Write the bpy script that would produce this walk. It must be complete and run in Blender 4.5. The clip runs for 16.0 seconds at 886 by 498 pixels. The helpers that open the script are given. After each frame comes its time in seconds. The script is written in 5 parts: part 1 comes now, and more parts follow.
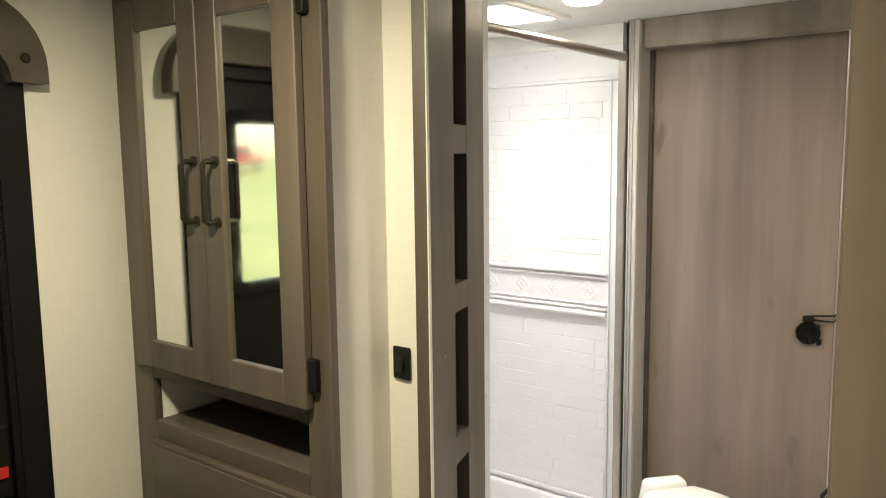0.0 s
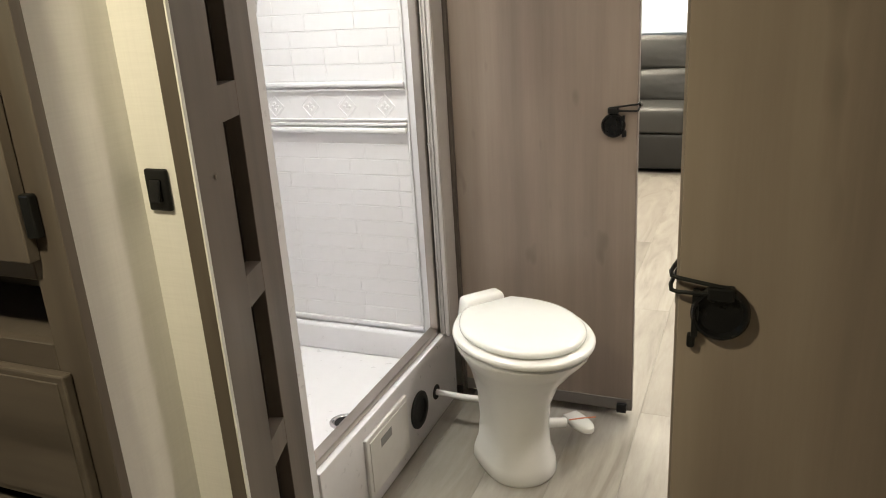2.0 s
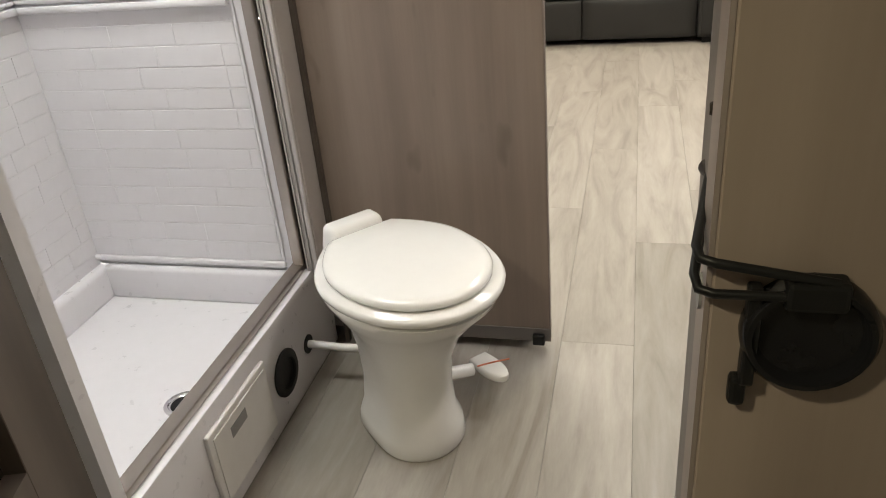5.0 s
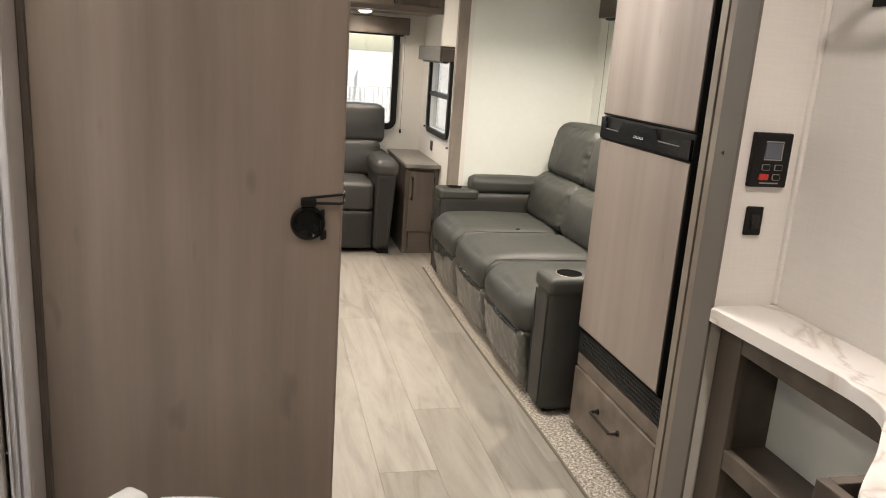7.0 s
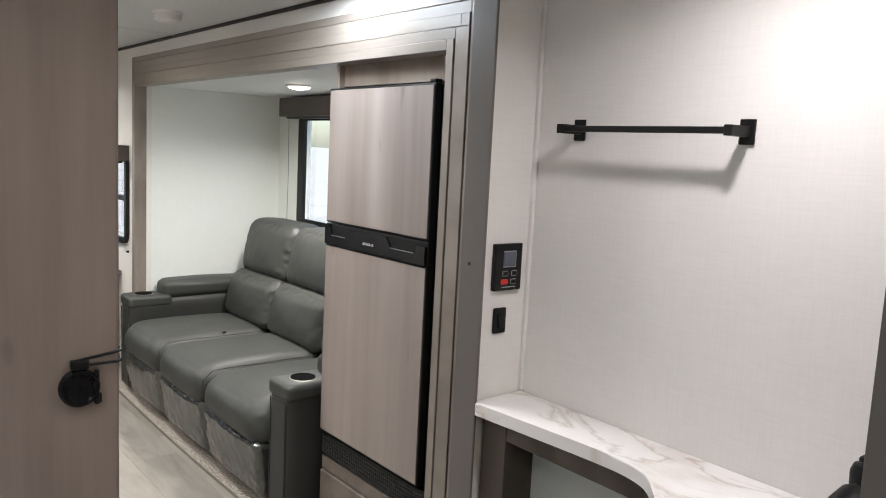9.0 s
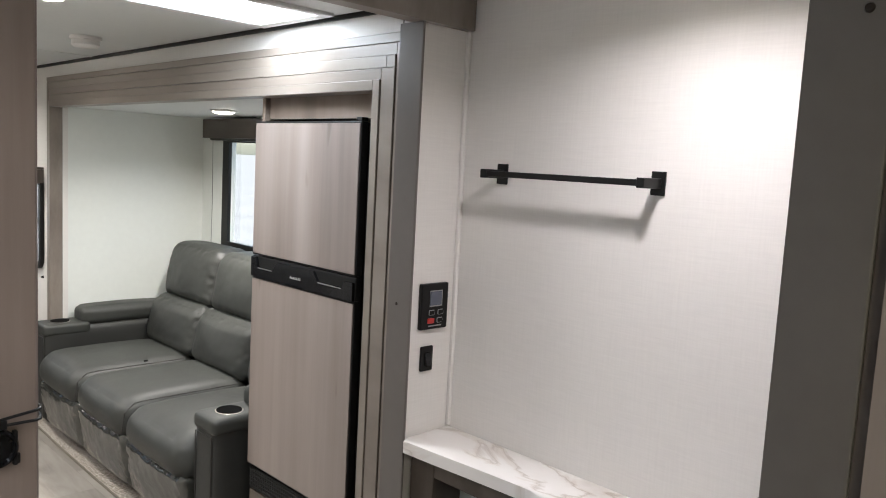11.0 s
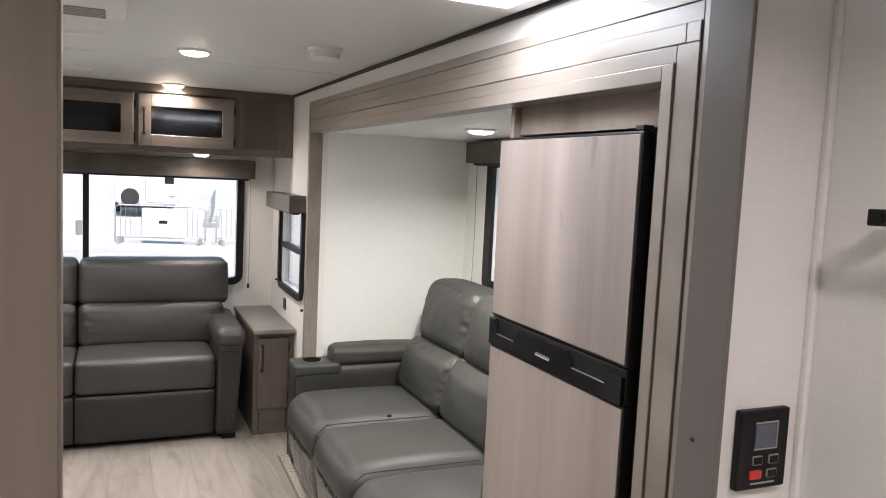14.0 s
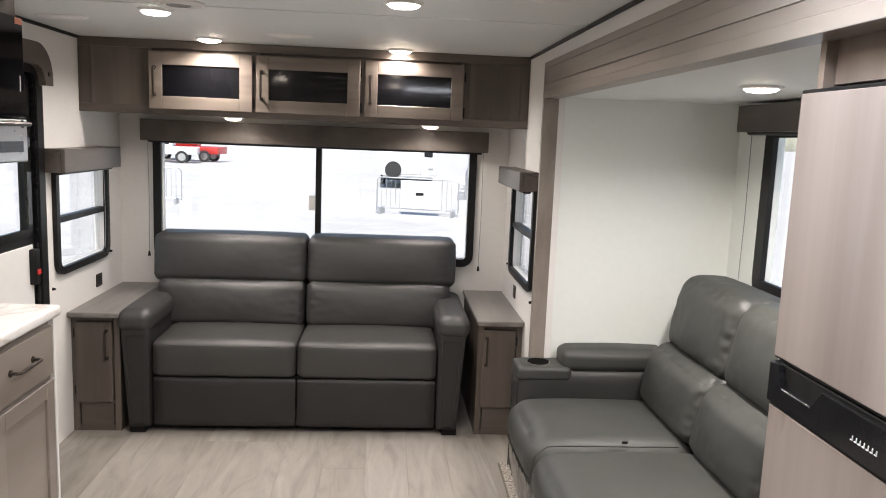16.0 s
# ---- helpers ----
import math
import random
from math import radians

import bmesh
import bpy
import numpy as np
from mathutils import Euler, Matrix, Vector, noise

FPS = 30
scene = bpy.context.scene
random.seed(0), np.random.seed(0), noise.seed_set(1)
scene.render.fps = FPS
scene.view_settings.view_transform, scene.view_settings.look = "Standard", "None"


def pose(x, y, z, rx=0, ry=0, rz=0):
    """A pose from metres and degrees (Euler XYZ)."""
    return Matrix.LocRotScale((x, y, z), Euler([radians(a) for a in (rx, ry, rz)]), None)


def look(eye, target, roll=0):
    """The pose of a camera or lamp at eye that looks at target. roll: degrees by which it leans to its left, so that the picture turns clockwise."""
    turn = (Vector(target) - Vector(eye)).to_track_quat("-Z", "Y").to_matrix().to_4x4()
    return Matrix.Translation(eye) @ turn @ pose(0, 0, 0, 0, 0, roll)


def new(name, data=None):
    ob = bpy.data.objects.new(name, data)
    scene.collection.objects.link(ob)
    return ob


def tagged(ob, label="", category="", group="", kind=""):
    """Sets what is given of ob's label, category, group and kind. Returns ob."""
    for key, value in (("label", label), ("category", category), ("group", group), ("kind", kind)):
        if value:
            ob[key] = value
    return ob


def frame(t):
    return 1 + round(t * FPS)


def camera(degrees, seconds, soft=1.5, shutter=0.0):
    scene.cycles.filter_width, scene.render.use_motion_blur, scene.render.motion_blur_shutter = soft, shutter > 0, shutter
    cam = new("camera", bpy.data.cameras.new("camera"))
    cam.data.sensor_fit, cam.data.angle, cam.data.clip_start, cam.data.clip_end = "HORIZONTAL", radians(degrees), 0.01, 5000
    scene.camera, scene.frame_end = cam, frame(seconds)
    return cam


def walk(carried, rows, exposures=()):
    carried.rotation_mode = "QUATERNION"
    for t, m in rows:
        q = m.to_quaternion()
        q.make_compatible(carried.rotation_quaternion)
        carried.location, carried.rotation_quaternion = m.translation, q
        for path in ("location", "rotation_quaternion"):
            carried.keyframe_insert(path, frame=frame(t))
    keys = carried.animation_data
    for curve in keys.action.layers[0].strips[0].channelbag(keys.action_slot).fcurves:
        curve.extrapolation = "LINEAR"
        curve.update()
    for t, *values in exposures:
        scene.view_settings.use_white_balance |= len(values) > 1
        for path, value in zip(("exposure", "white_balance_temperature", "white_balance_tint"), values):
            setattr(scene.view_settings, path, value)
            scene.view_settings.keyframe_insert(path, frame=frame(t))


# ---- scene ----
cam = camera(60.2, 16.0, 1.0)
PATH = [
    (0, (-0.042, 0.195, 1.563), (-1.254, 1.768, 1.319), -0.7),
    (0.5, (-0.058, 0.247, 1.528), (-1.19, 1.864, 1.205), -2.2),
    (1, (-0.077, 0.319, 1.496), (-1.104, 1.982, 1.073), -3.2),
    (1.5, (-0.122, 0.375, 1.457), (-1.019, 2.081, 0.921), -3.1),
    (2, (-0.169, 0.428, 1.418), (-0.907, 2.172, 0.773), -3.6),
    (2.5, (-0.203, 0.491, 1.379), (-0.904, 2.222, 0.661), -5.2),
    (3, (-0.214, 0.582, 1.328), (-0.905, 2.276, 0.52), -5.6),
    (3.2, (-0.233, 0.62, 1.306), (-0.9, 2.306, 0.46), -5.0),
    (4.25, (-0.278, 0.825, 1.264), (-0.836, 2.495, 0.316), -5.0),
    (5.3, (-0.318, 1.036, 1.264), (-0.705, 2.78, 0.364), -3.9),
    (5.5, (-0.353, 1.055, 1.27), (-0.658, 2.833, 0.407), -2.1),
    (6, (-0.47, 1.084, 1.291), (-0.539, 2.933, 0.532), 1.5),
    (6.5, (-0.577, 1.113, 1.329), (-0.361, 3.0, 0.703), 3.5),
    (7, (-0.661, 1.156, 1.356), (-0.197, 3.039, 0.867), 4.1),
    (7.5, (-0.755, 1.184, 1.372), (-0.03, 3.007, 0.982), 4.0),
    (8, (-0.836, 1.218, 1.401), (0.112, 2.948, 1.074), 3.5),
    (8.5, (-0.877, 1.249, 1.434), (0.213, 2.9, 1.145), 3.5),
    (9, (-0.925, 1.254, 1.464), (0.334, 2.788, 1.216), 2.9),
    (9.5, (-0.97, 1.236, 1.498), (0.4, 2.676, 1.278), 3.2),
    (9.7, (-0.984, 1.226, 1.505), (0.398, 2.655, 1.293), 3.4),
    (10.75, (-0.962, 1.232, 1.542), (0.440, 2.642, 1.325), 3.1),
    (11.8, (-0.839, 1.274, 1.573), (0.478, 2.763, 1.354), 2.9),
    (12, (-0.798, 1.299, 1.574), (0.467, 2.833, 1.36), 2.8),
    (12.5, (-0.664, 1.382, 1.592), (0.455, 3.031, 1.41), 2.3),
    (13, (-0.565, 1.512, 1.584), (0.405, 3.25, 1.393), 2.5),
    (13.5, (-0.499, 1.674, 1.576), (0.367, 3.465, 1.374), 2.6),
    (14, (-0.44, 1.834, 1.566), (0.346, 3.664, 1.375), 2.7),
    (14.5, (-0.368, 1.974, 1.557), (0.292, 3.851, 1.357), 3.2),
    (15, (-0.307, 2.099, 1.56), (0.165, 4.029, 1.333), 3.3),
    (15.5, (-0.253, 2.223, 1.567), (0.058, 4.181, 1.302), 3.0),
    (16, (-0.207, 2.373, 1.567), (-0.055, 4.346, 1.278), 2.3),
]
EXPOSURES = [(0.0, 2.10, 7150, 4), (0.6, 1.83, 7100, 5), (2.0, 1.82, 7000, 5), (3.2, 1.92, 6950, 6), (5.0, 1.5, 6850, 7), (6.0, 1.40, 7000, 10), (6.8, 1.46, 7000, 11), (7.5, 1.66, 6350, 9), (8.5, 1.45, 6000, 9), (9.5, 1.36, 6000, 9), (12.3, 1.34, 6050, 11), (14.0, 1.40, 6200, 15), (15.0, 1.44, 6200, 15), (16.0, 1.38, 6200, 14)]
walk(cam, [(t, look(eye, target, roll)) for t, eye, target, roll in PATH], EXPOSURES)

# ---- world, sun and lamps ----
world = bpy.data.worlds.new("world")
scene.world = world
world.use_nodes = True
wn = world.node_tree.nodes
sky = wn.new("ShaderNodeTexSky")
sky.sky_type, sky.sun_disc = "NISHITA", False
sky.sun_elevation, sky.sun_rotation = radians(50), radians(180)
wn["Background"].inputs["Strength"].default_value = 0.085
world.node_tree.links.new(sky.outputs[0], wn["Background"].inputs["Color"])

sun = new("sun", bpy.data.lights.new("sun", "SUN"))
sun.data.energy, sun.data.angle, sun.data.color = 2.9, radians(0.6), (1.0, 0.95, 0.88)
sun.matrix_world = look((0, 0, 20), (0.3, 16.0, 1))


def lamp(name, x, y, z, watts, radius=0.045, color=(1.0, 0.91, 0.80), spread=152):
    """A round downward lamp just under a fitting."""
    data = bpy.data.lights.new(name, "AREA")
    data.shape, data.size, data.energy, data.color, data.spread = "DISK", radius * 2, watts, color, radians(spread)
    ob = new(name, data)
    ob.matrix_world = look((x, y, z), (x, y + 0.0001, z - 1))
    return ob


def panel_lamp(name, x, y, z, sx, sy, watts, color, spread=180):
    data = bpy.data.lights.new(name, "AREA")
    data.shape, data.size, data.size_y, data.energy, data.color, data.spread = "RECTANGLE", sx, sy, watts, color, radians(spread)
    ob = new(name, data)
    ob.location = (x, y, z)
    return ob


CEILING_SPOTS = [(-0.166, 3.746), (-0.168, 4.975), (-1.094, 5.425), (-1.09, 6.292), (-0.155, 6.391), (-1.09, 4.05)]
PUCK_W = 3.5
for x, y in CEILING_SPOTS:
    lamp("ceiling_lamp", x, y, 1.976, PUCK_W)
lamp("slide_lamp", 0.961, 4.752, 1.738, 7.2)
lamp("cabinet_lamp", -1.06, 6.72, 1.61, 1.2, 0.035)
lamp("cabinet_lamp", 0.03, 6.72, 1.61, 1.2, 0.035)
lamp("bath_lamp", -1.08, 2.2, 1.976, 0.76, 0.045, (1.0, 0.95, 0.94))
lamp("bath_lamp", 0.17, 1.93, 1.976, 2.35, 0.045, (1.0, 0.89, 0.86))
lamp("bedroom_lamp", -0.92, 0.62, 1.976, 4.3, 0.045, (1.0, 0.90, 0.66), 178)
panel_lamp("skylight_lamp", 0.19, 3.42, 1.985, 0.5, 0.30, 4.0, (0.95, 0.98, 1.0))
panel_lamp("shower_skylight_lamp", -1.42, 2.27, 1.985, 0.26, 0.26, 1.2, (0.95, 0.97, 1.0), 95)


# ---- materials ----
def shader(name, rough=0.5, metal=0.0, spec=0.5):
    m = bpy.data.materials.new(name)
    m.use_nodes = True
    n, l = m.node_tree.nodes, m.node_tree.links
    p = n["Principled BSDF"]
    p.inputs["Roughness"].default_value, p.inputs["Metallic"].default_value = rough, metal
    p.inputs["Specular IOR Level"].default_value = spec
    return m, n, l, p


def coords(n, l, scale=(1, 1, 1), shift=False):
    tc, mp = n.new("ShaderNodeTexCoord"), n.new("ShaderNodeMapping")
    mp.inputs["Scale"].default_value = scale
    l.new(tc.outputs["Object"], mp.inputs["Vector"])
    if shift:
        info, mul = n.new("ShaderNodeObjectInfo"), n.new("ShaderNodeVectorMath")
        mul.operation = "SCALE"
        mul.inputs[0].default_value = (37, 53, 71)
        l.new(info.outputs["Random"], mul.inputs["Scale"])
        l.new(mul.outputs[0], mp.inputs["Location"])
    return mp.outputs[0]


def noise_tex(n, l, vec, scale, detail=4, rough=0.55):
    t = n.new("ShaderNodeTexNoise")
    t.inputs["Scale"].default_value, t.inputs["Detail"].default_value, t.inputs["Roughness"].default_value = scale, detail, rough
    l.new(vec, t.inputs["Vector"])
    return t.outputs["Fac"]


def ramp(n, l, fac, stops):
    r = n.new("ShaderNodeValToRGB")
    e = r.color_ramp.elements
    while len(e) < len(stops):
        e.new(0.5)
    for k, (at, col) in zip(e, stops):
        k.position, k.color = at, (*col, 1)
    l.new(fac, r.inputs[0])
    return r.outputs[0]


def mixed(n, l, a, b, fac, mode="MIX"):
    x = n.new("ShaderNodeMix")
    x.data_type, x.blend_type = "RGBA", mode
    for sock, v in ((x.inputs[6], a), (x.inputs[7], b), (x.inputs[0], fac)):
        if isinstance(v, (int, float)):
            sock.default_value = v
        elif isinstance(v, tuple):
            sock.default_value = (*v, 1)
        else:
            l.new(v, sock)
    return x.outputs[2]


def bump(n, l, p, height, strength, dist=0.002):
    b = n.new("ShaderNodeBump")
    b.inputs["Strength"].default_value, b.inputs["Distance"].default_value = strength, dist
    l.new(height, b.inputs["Height"])
    l.new(b.outputs[0], p.inputs["Normal"])


def vary_rough(n, l, p, fac, lo, hi):
    mr = n.new("ShaderNodeMapRange")
    mr.inputs[3].default_value, mr.inputs[4].default_value = lo, hi
    l.new(fac, mr.inputs[0])
    l.new(mr.outputs[0], p.inputs["Roughness"])


def painted(name, col, rough=0.5, metal=0.0, grain=0.06, scale=30, bumpy=0.08, spec=0.5):
    """Plain paint, plastic or metal with slight soiling at two scales."""
    m, n, l, p = shader(name, rough, metal, spec)
    v = coords(n, l)
    big, small = noise_tex(n, l, v, 2.2, 3), noise_tex(n, l, v, scale, 5)
    dark, light = tuple(c * (1 - grain * 1.6) for c in col), tuple(min(1, c * (1 + grain)) for c in col)
    a = ramp(n, l, big, [(0.3, dark), (0.7, light)])
    b = ramp(n, l, small, [(0.3, dark), (0.7, light)])
    l.new(mixed(n, l, a, b, 0.5), p.inputs["Base Color"])
    vary_rough(n, l, p, small, max(0.02, rough - 0.08), min(1, rough + 0.08))
    if bumpy:
        bump(n, l, p, small, bumpy, 0.001)
    return m


def grained(name, tones, stretch, rough=0.45, streak=9.0, bumpy=0.15, shift=True, marks=False):
    """Wood print: long streaks along one axis, with fine grain over broad bands."""
    m, n, l, p = shader(name, rough)
    v = coords(n, l, stretch, shift)
    broad, fine = noise_tex(n, l, v, streak, 3, 0.5), noise_tex(n, l, v, streak * 9, 6, 0.65)
    a = ramp(n, l, broad, [(0.34, tones[0]), (0.5, tones[1]), (0.66, tones[2])])
    b = ramp(n, l, fine, [(0.3, tones[0]), (0.7, tones[2])])
    col = mixed(n, l, a, b, 0.2)
    if marks:
        speck = noise_tex(n, l, coords(n, l, (1, 1, 0.3), shift), 13, 2, 0.5)
        cloud = noise_tex(n, l, coords(n, l, (1, 1, 0.45), shift), 3.2, 3, 0.5)
        col = mixed(n, l, col, ramp(n, l, speck, [(0.24, (0.66, 0.64, 0.62)), (0.33, (1, 1, 1))]), 1.0, "MULTIPLY")
        col = mixed(n, l, col, ramp(n, l, cloud, [(0.32, (0.86, 0.85, 0.84)), (0.62, (1, 1, 1))]), 1.0, "MULTIPLY")
    l.new(col, p.inputs["Base Color"])
    vary_rough(n, l, p, fine, rough - 0.08, rough + 0.1)
    bump(n, l, p, fine, bumpy, 0.0006)
    return m


def wallboard(name, col):
    """Linen-printed wallboard: fine crossing threads and faint marks."""
    m, n, l, p = shader(name, 0.55)
    a = noise_tex(n, l, coords(n, l, (14, 14, 260)), 1.0, 3, 0.6)
    b = noise_tex(n, l, coords(n, l, (200, 200, 9)), 1.0, 3, 0.6)
    big = noise_tex(n, l, coords(n, l), 1.6, 3)
    t = mixed(n, l, a, b, 0.45)
    dark, light = tuple(c * 0.90 for c in col), tuple(min(1, c * 1.03) for c in col)
    base = ramp(n, l, t, [(0.36, dark), (0.62, light)])
    wash = ramp(n, l, big, [(0.3, tuple(c * 0.93 for c in col)), (0.7, light)])
    l.new(mixed(n, l, base, wash, 0.55), p.inputs["Base Color"])
    bump(n, l, p, t, 0.10, 0.0005)
    return m


def leather(name, col, lo=0.46, hi=0.60, spec=0.55):
    m, n, l, p = shader(name, 0.42, 0.0, spec)
    v = coords(n, l)
    vor = n.new("ShaderNodeTexVoronoi")
    vor.inputs["Scale"].default_value = 420
    l.new(v, vor.inputs["Vector"])
    big, mid = noise_tex(n, l, v, 5, 3), noise_tex(n, l, v, 38, 4)
    a = ramp(n, l, big, [(0.3, tuple(c * 0.75 for c in col)), (0.7, tuple(c * 1.2 for c in col))])
    b = ramp(n, l, mid, [(0.3, tuple(c * 0.88 for c in col)), (0.7, tuple(c * 1.1 for c in col))])
    l.new(mixed(n, l, a, b, 0.5), p.inputs["Base Color"])
    vary_rough(n, l, p, mid, lo, hi)
    h = mixed(n, l, vor.outputs["Distance"], mid, 0.5)
    bump(n, l, p, h, 0.30, 0.0014)
    return m


def glassy(name, tint, gloss=0.04):
    """A window pane: clear through, with a faint mirror."""
    m, n, l, p = shader(name, 0.02)
    n.remove(p)
    tr, gl, mx, fr = n.new("ShaderNodeBsdfTransparent"), n.new("ShaderNodeBsdfGlossy"), n.new("ShaderNodeMixShader"), n.new("ShaderNodeLayerWeight")
    tr.inputs[0].default_value = (*tint, 1)
    gl.inputs["Roughness"].default_value = 0.02
    power = n.new("ShaderNodeMath")
    power.operation = "POWER"
    power.inputs[1].default_value = 4.0
    l.new(fr.outputs["Facing"], power.inputs[0])
    mr = n.new("ShaderNodeMapRange")
    mr.inputs[3].default_value, mr.inputs[4].default_value = gloss, 0.6
    l.new(power.outputs[0], mr.inputs[0])
    l.new(mr.outputs[0], mx.inputs[0])
    l.new(tr.outputs[0], mx.inputs[1])
    l.new(gl.outputs[0], mx.inputs[2])
    l.new(mx.outputs[0], n["Material Output"].inputs[0])
    return m


def glowing(name, col, strength):
    m, n, l, p = shader(name, 0.4)
    p.inputs["Base Color"].default_value = (0.8, 0.8, 0.8, 1)
    p.inputs["Emission Color"].default_value = (*col, 1)
    p.inputs["Emission Strength"].default_value = strength
    return m


def marble(name):
    m, n, l, p = shader(name, 0.28)
    v = coords(n, l, (1, 0.55, 1))
    w = n.new("ShaderNodeTexNoise")
    w.inputs["Scale"].default_value, w.inputs["Detail"].default_value, w.inputs["Distortion"].default_value = 6.0, 7, 1.2
    l.new(v, w.inputs["Vector"])
    vein = ramp(n, l, w.outputs["Fac"], [(0.44, (0.80, 0.78, 0.76)), (0.485, (0.34, 0.27, 0.21)), (0.500, (0.62, 0.56, 0.50)), (0.545, (0.81, 0.79, 0.77))])
    cloud = ramp(n, l, noise_tex(n, l, v, 6.5, 6), [(0.32, (0.46, 0.40, 0.34)), (0.45, (0.74, 0.71, 0.68)), (0.60, (0.84, 0.82, 0.80))])
    l.new(mixed(n, l, vein, cloud, 0.5), p.inputs["Base Color"])
    return m


def planky(name):
    """Grey-beige vinyl plank, varied from plank to plank, grain along y."""
    m, n, l, p = shader(name, 0.4)
    v = coords(n, l, (1, 0.16, 1), True)
    w = n.new("ShaderNodeTexNoise")
    w.inputs["Scale"].default_value, w.inputs["Detail"].default_value, w.inputs["Distortion"].default_value = 9, 7, 2.2
    l.new(v, w.inputs["Vector"])
    fine = noise_tex(n, l, v, 95, 5, 0.65)
    a = ramp(n, l, w.outputs["Fac"], [(0.30, (0.205, 0.184, 0.160)), (0.46, (0.31, 0.287, 0.256)), (0.70, (0.40, 0.375, 0.342))])
    b = ramp(n, l, fine, [(0.32, (0.29, 0.265, 0.235)), (0.68, (0.40, 0.375, 0.34))])
    col = mixed(n, l, a, b, 0.35)
    info = n.new("ShaderNodeObjectInfo")
    tone = ramp(n, l, info.outputs["Random"], [(0.0, (0.70, 0.69, 0.67)), (0.5, (0.85, 0.84, 0.83)), (1.0, (0.96, 0.96, 0.96))])
    l.new(mixed(n, l, col, tone, 1.0, "MULTIPLY"), p.inputs["Base Color"])
    vary_rough(n, l, p, fine, 0.32, 0.5)
    bump(n, l, p, fine, 0.12, 0.0006)
    return m


def fuzzy(name):
    m, n, l, p = shader(name, 0.95)
    v = coords(n, l)
    a = noise_tex(n, l, v, 95, 3, 0.7)
    b = noise_tex(n, l, v, 420, 3, 0.7)
    h = mixed(n, l, a, b, 0.4)
    l.new(ramp(n, l, h, [(0.38, (0.08, 0.068, 0.055)), (0.5, (0.33, 0.29, 0.25)), (0.60, (0.68, 0.64, 0.58))]), p.inputs["Base Color"])
    bump(n, l, p, h, 0.9, 0.006)
    return m


M = {}
M["wall"] = wallboard("linen_wallboard", (0.75, 0.73, 0.70))
M["wall_slide"] = painted("white_wallboard", (0.76, 0.785, 0.75), 0.5, grain=0.02)
M["ceiling"] = painted("ceiling_board", (0.72, 0.74, 0.73), 0.55, grain=0.03, scale=60)
M["door"] = grained("taupe_wood_print", ((0.160, 0.124, 0.102), (0.262, 0.210, 0.175), (0.355, 0.292, 0.247)), (1, 1, 0.05), 0.42, 4.2, marks=True)
M["fridge"] = grained("pale_wood_print", ((0.155, 0.127, 0.114), (0.240, 0.200, 0.181), (0.325, 0.275, 0.252)), (1, 1, 0.035), 0.36, 4.5, marks=True)
M["cabinet"] = grained("grey_brown_wood", ((0.062, 0.049, 0.040), (0.096, 0.077, 0.063), (0.132, 0.108, 0.089)), (1, 1, 0.08), 0.45, 10)
M["cabinet_x"] = grained("grey_brown_wood_across", ((0.062, 0.049, 0.040), (0.096, 0.077, 0.063), (0.132, 0.108, 0.089)), (0.08, 1, 1), 0.45, 10)
M["cabinet_door"] = grained("brown_wood_door", ((0.095, 0.076, 0.062), (0.140, 0.114, 0.094), (0.185, 0.153, 0.128)), (0.08, 1, 1), 0.42, 10)
M["trim"] = grained("slide_trim_wood", ((0.165, 0.138, 0.117), (0.225, 0.193, 0.166), (0.285, 0.25, 0.217)), (1, 0.08, 0.3), 0.34, 10)
M["dark_trim"] = grained("dark_brown_vinyl", ((0.06, 0.048, 0.040), (0.085, 0.069, 0.058), (0.11, 0.092, 0.078)), (1, 0.2, 1), 0.4, 8)
M["jamb"] = painted("grey_jamb_vinyl", (0.14, 0.127, 0.116), 0.4)
M["black"] = painted("black_metal", (0.009, 0.009, 0.009), 0.42, 0.0, 0.2, spec=0.25)
M["black_gloss"] = painted("black_gloss", (0.010, 0.010, 0.011), 0.12, 0.0, 0.2, bumpy=0, spec=0.35)
M["cup"] = painted("black_cup_plastic", (0.004, 0.004, 0.004), 0.9, spec=0.05)
M["rubber"] = painted("black_rubber", (0.02, 0.02, 0.02), 0.7)
M["bronze"] = painted("dark_bronze", (0.045, 0.036, 0.030), 0.38, 0.6)
M["chrome"] = painted("chrome", (0.75, 0.75, 0.76), 0.15, 1.0, 0.03, bumpy=0)
M["nickel"] = painted("brushed_nickel", (0.42, 0.38, 0.34), 0.32, 1.0, 0.05)
M["abs"] = painted("white_shower_plastic", (0.74, 0.73, 0.75), 0.3, 0.0, 0.02, bumpy=0.03)
M["porcelain"] = painted("bone_porcelain", (0.78, 0.78, 0.765), 0.12, 0.0, 0.015, bumpy=0)
M["profile"] = painted("grey_white_profile", (0.50, 0.475, 0.46), 0.35, 0.0, 0.04)
M["white"] = painted("white_plastic", (0.76, 0.75, 0.73), 0.4, 0.0, 0.03)
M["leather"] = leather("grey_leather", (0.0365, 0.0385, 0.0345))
# the seat leather again, with the shade of the upright sides in its colour
M["leather_shaded"] = leather("grey_leather_shaded", (0.0245, 0.025, 0.0228))
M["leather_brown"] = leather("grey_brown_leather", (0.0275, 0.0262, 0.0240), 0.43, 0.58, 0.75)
# darker leather of fronts and arms, deepened so the colour holds their shade
M["leather_brown_shaded"] = leather("grey_brown_leather_shaded", (0.0165, 0.0157, 0.0145), 0.44, 0.58, 0.5)
M["piping"] = painted("dark_seam", (0.03, 0.028, 0.026), 0.6)
M["film"] = painted("clear_wrap_over_leather", (0.052, 0.053, 0.047), 0.09, 0.0, 0.3, 22, 0.9, 1.0)
M["marble"] = marble("marble_laminate")
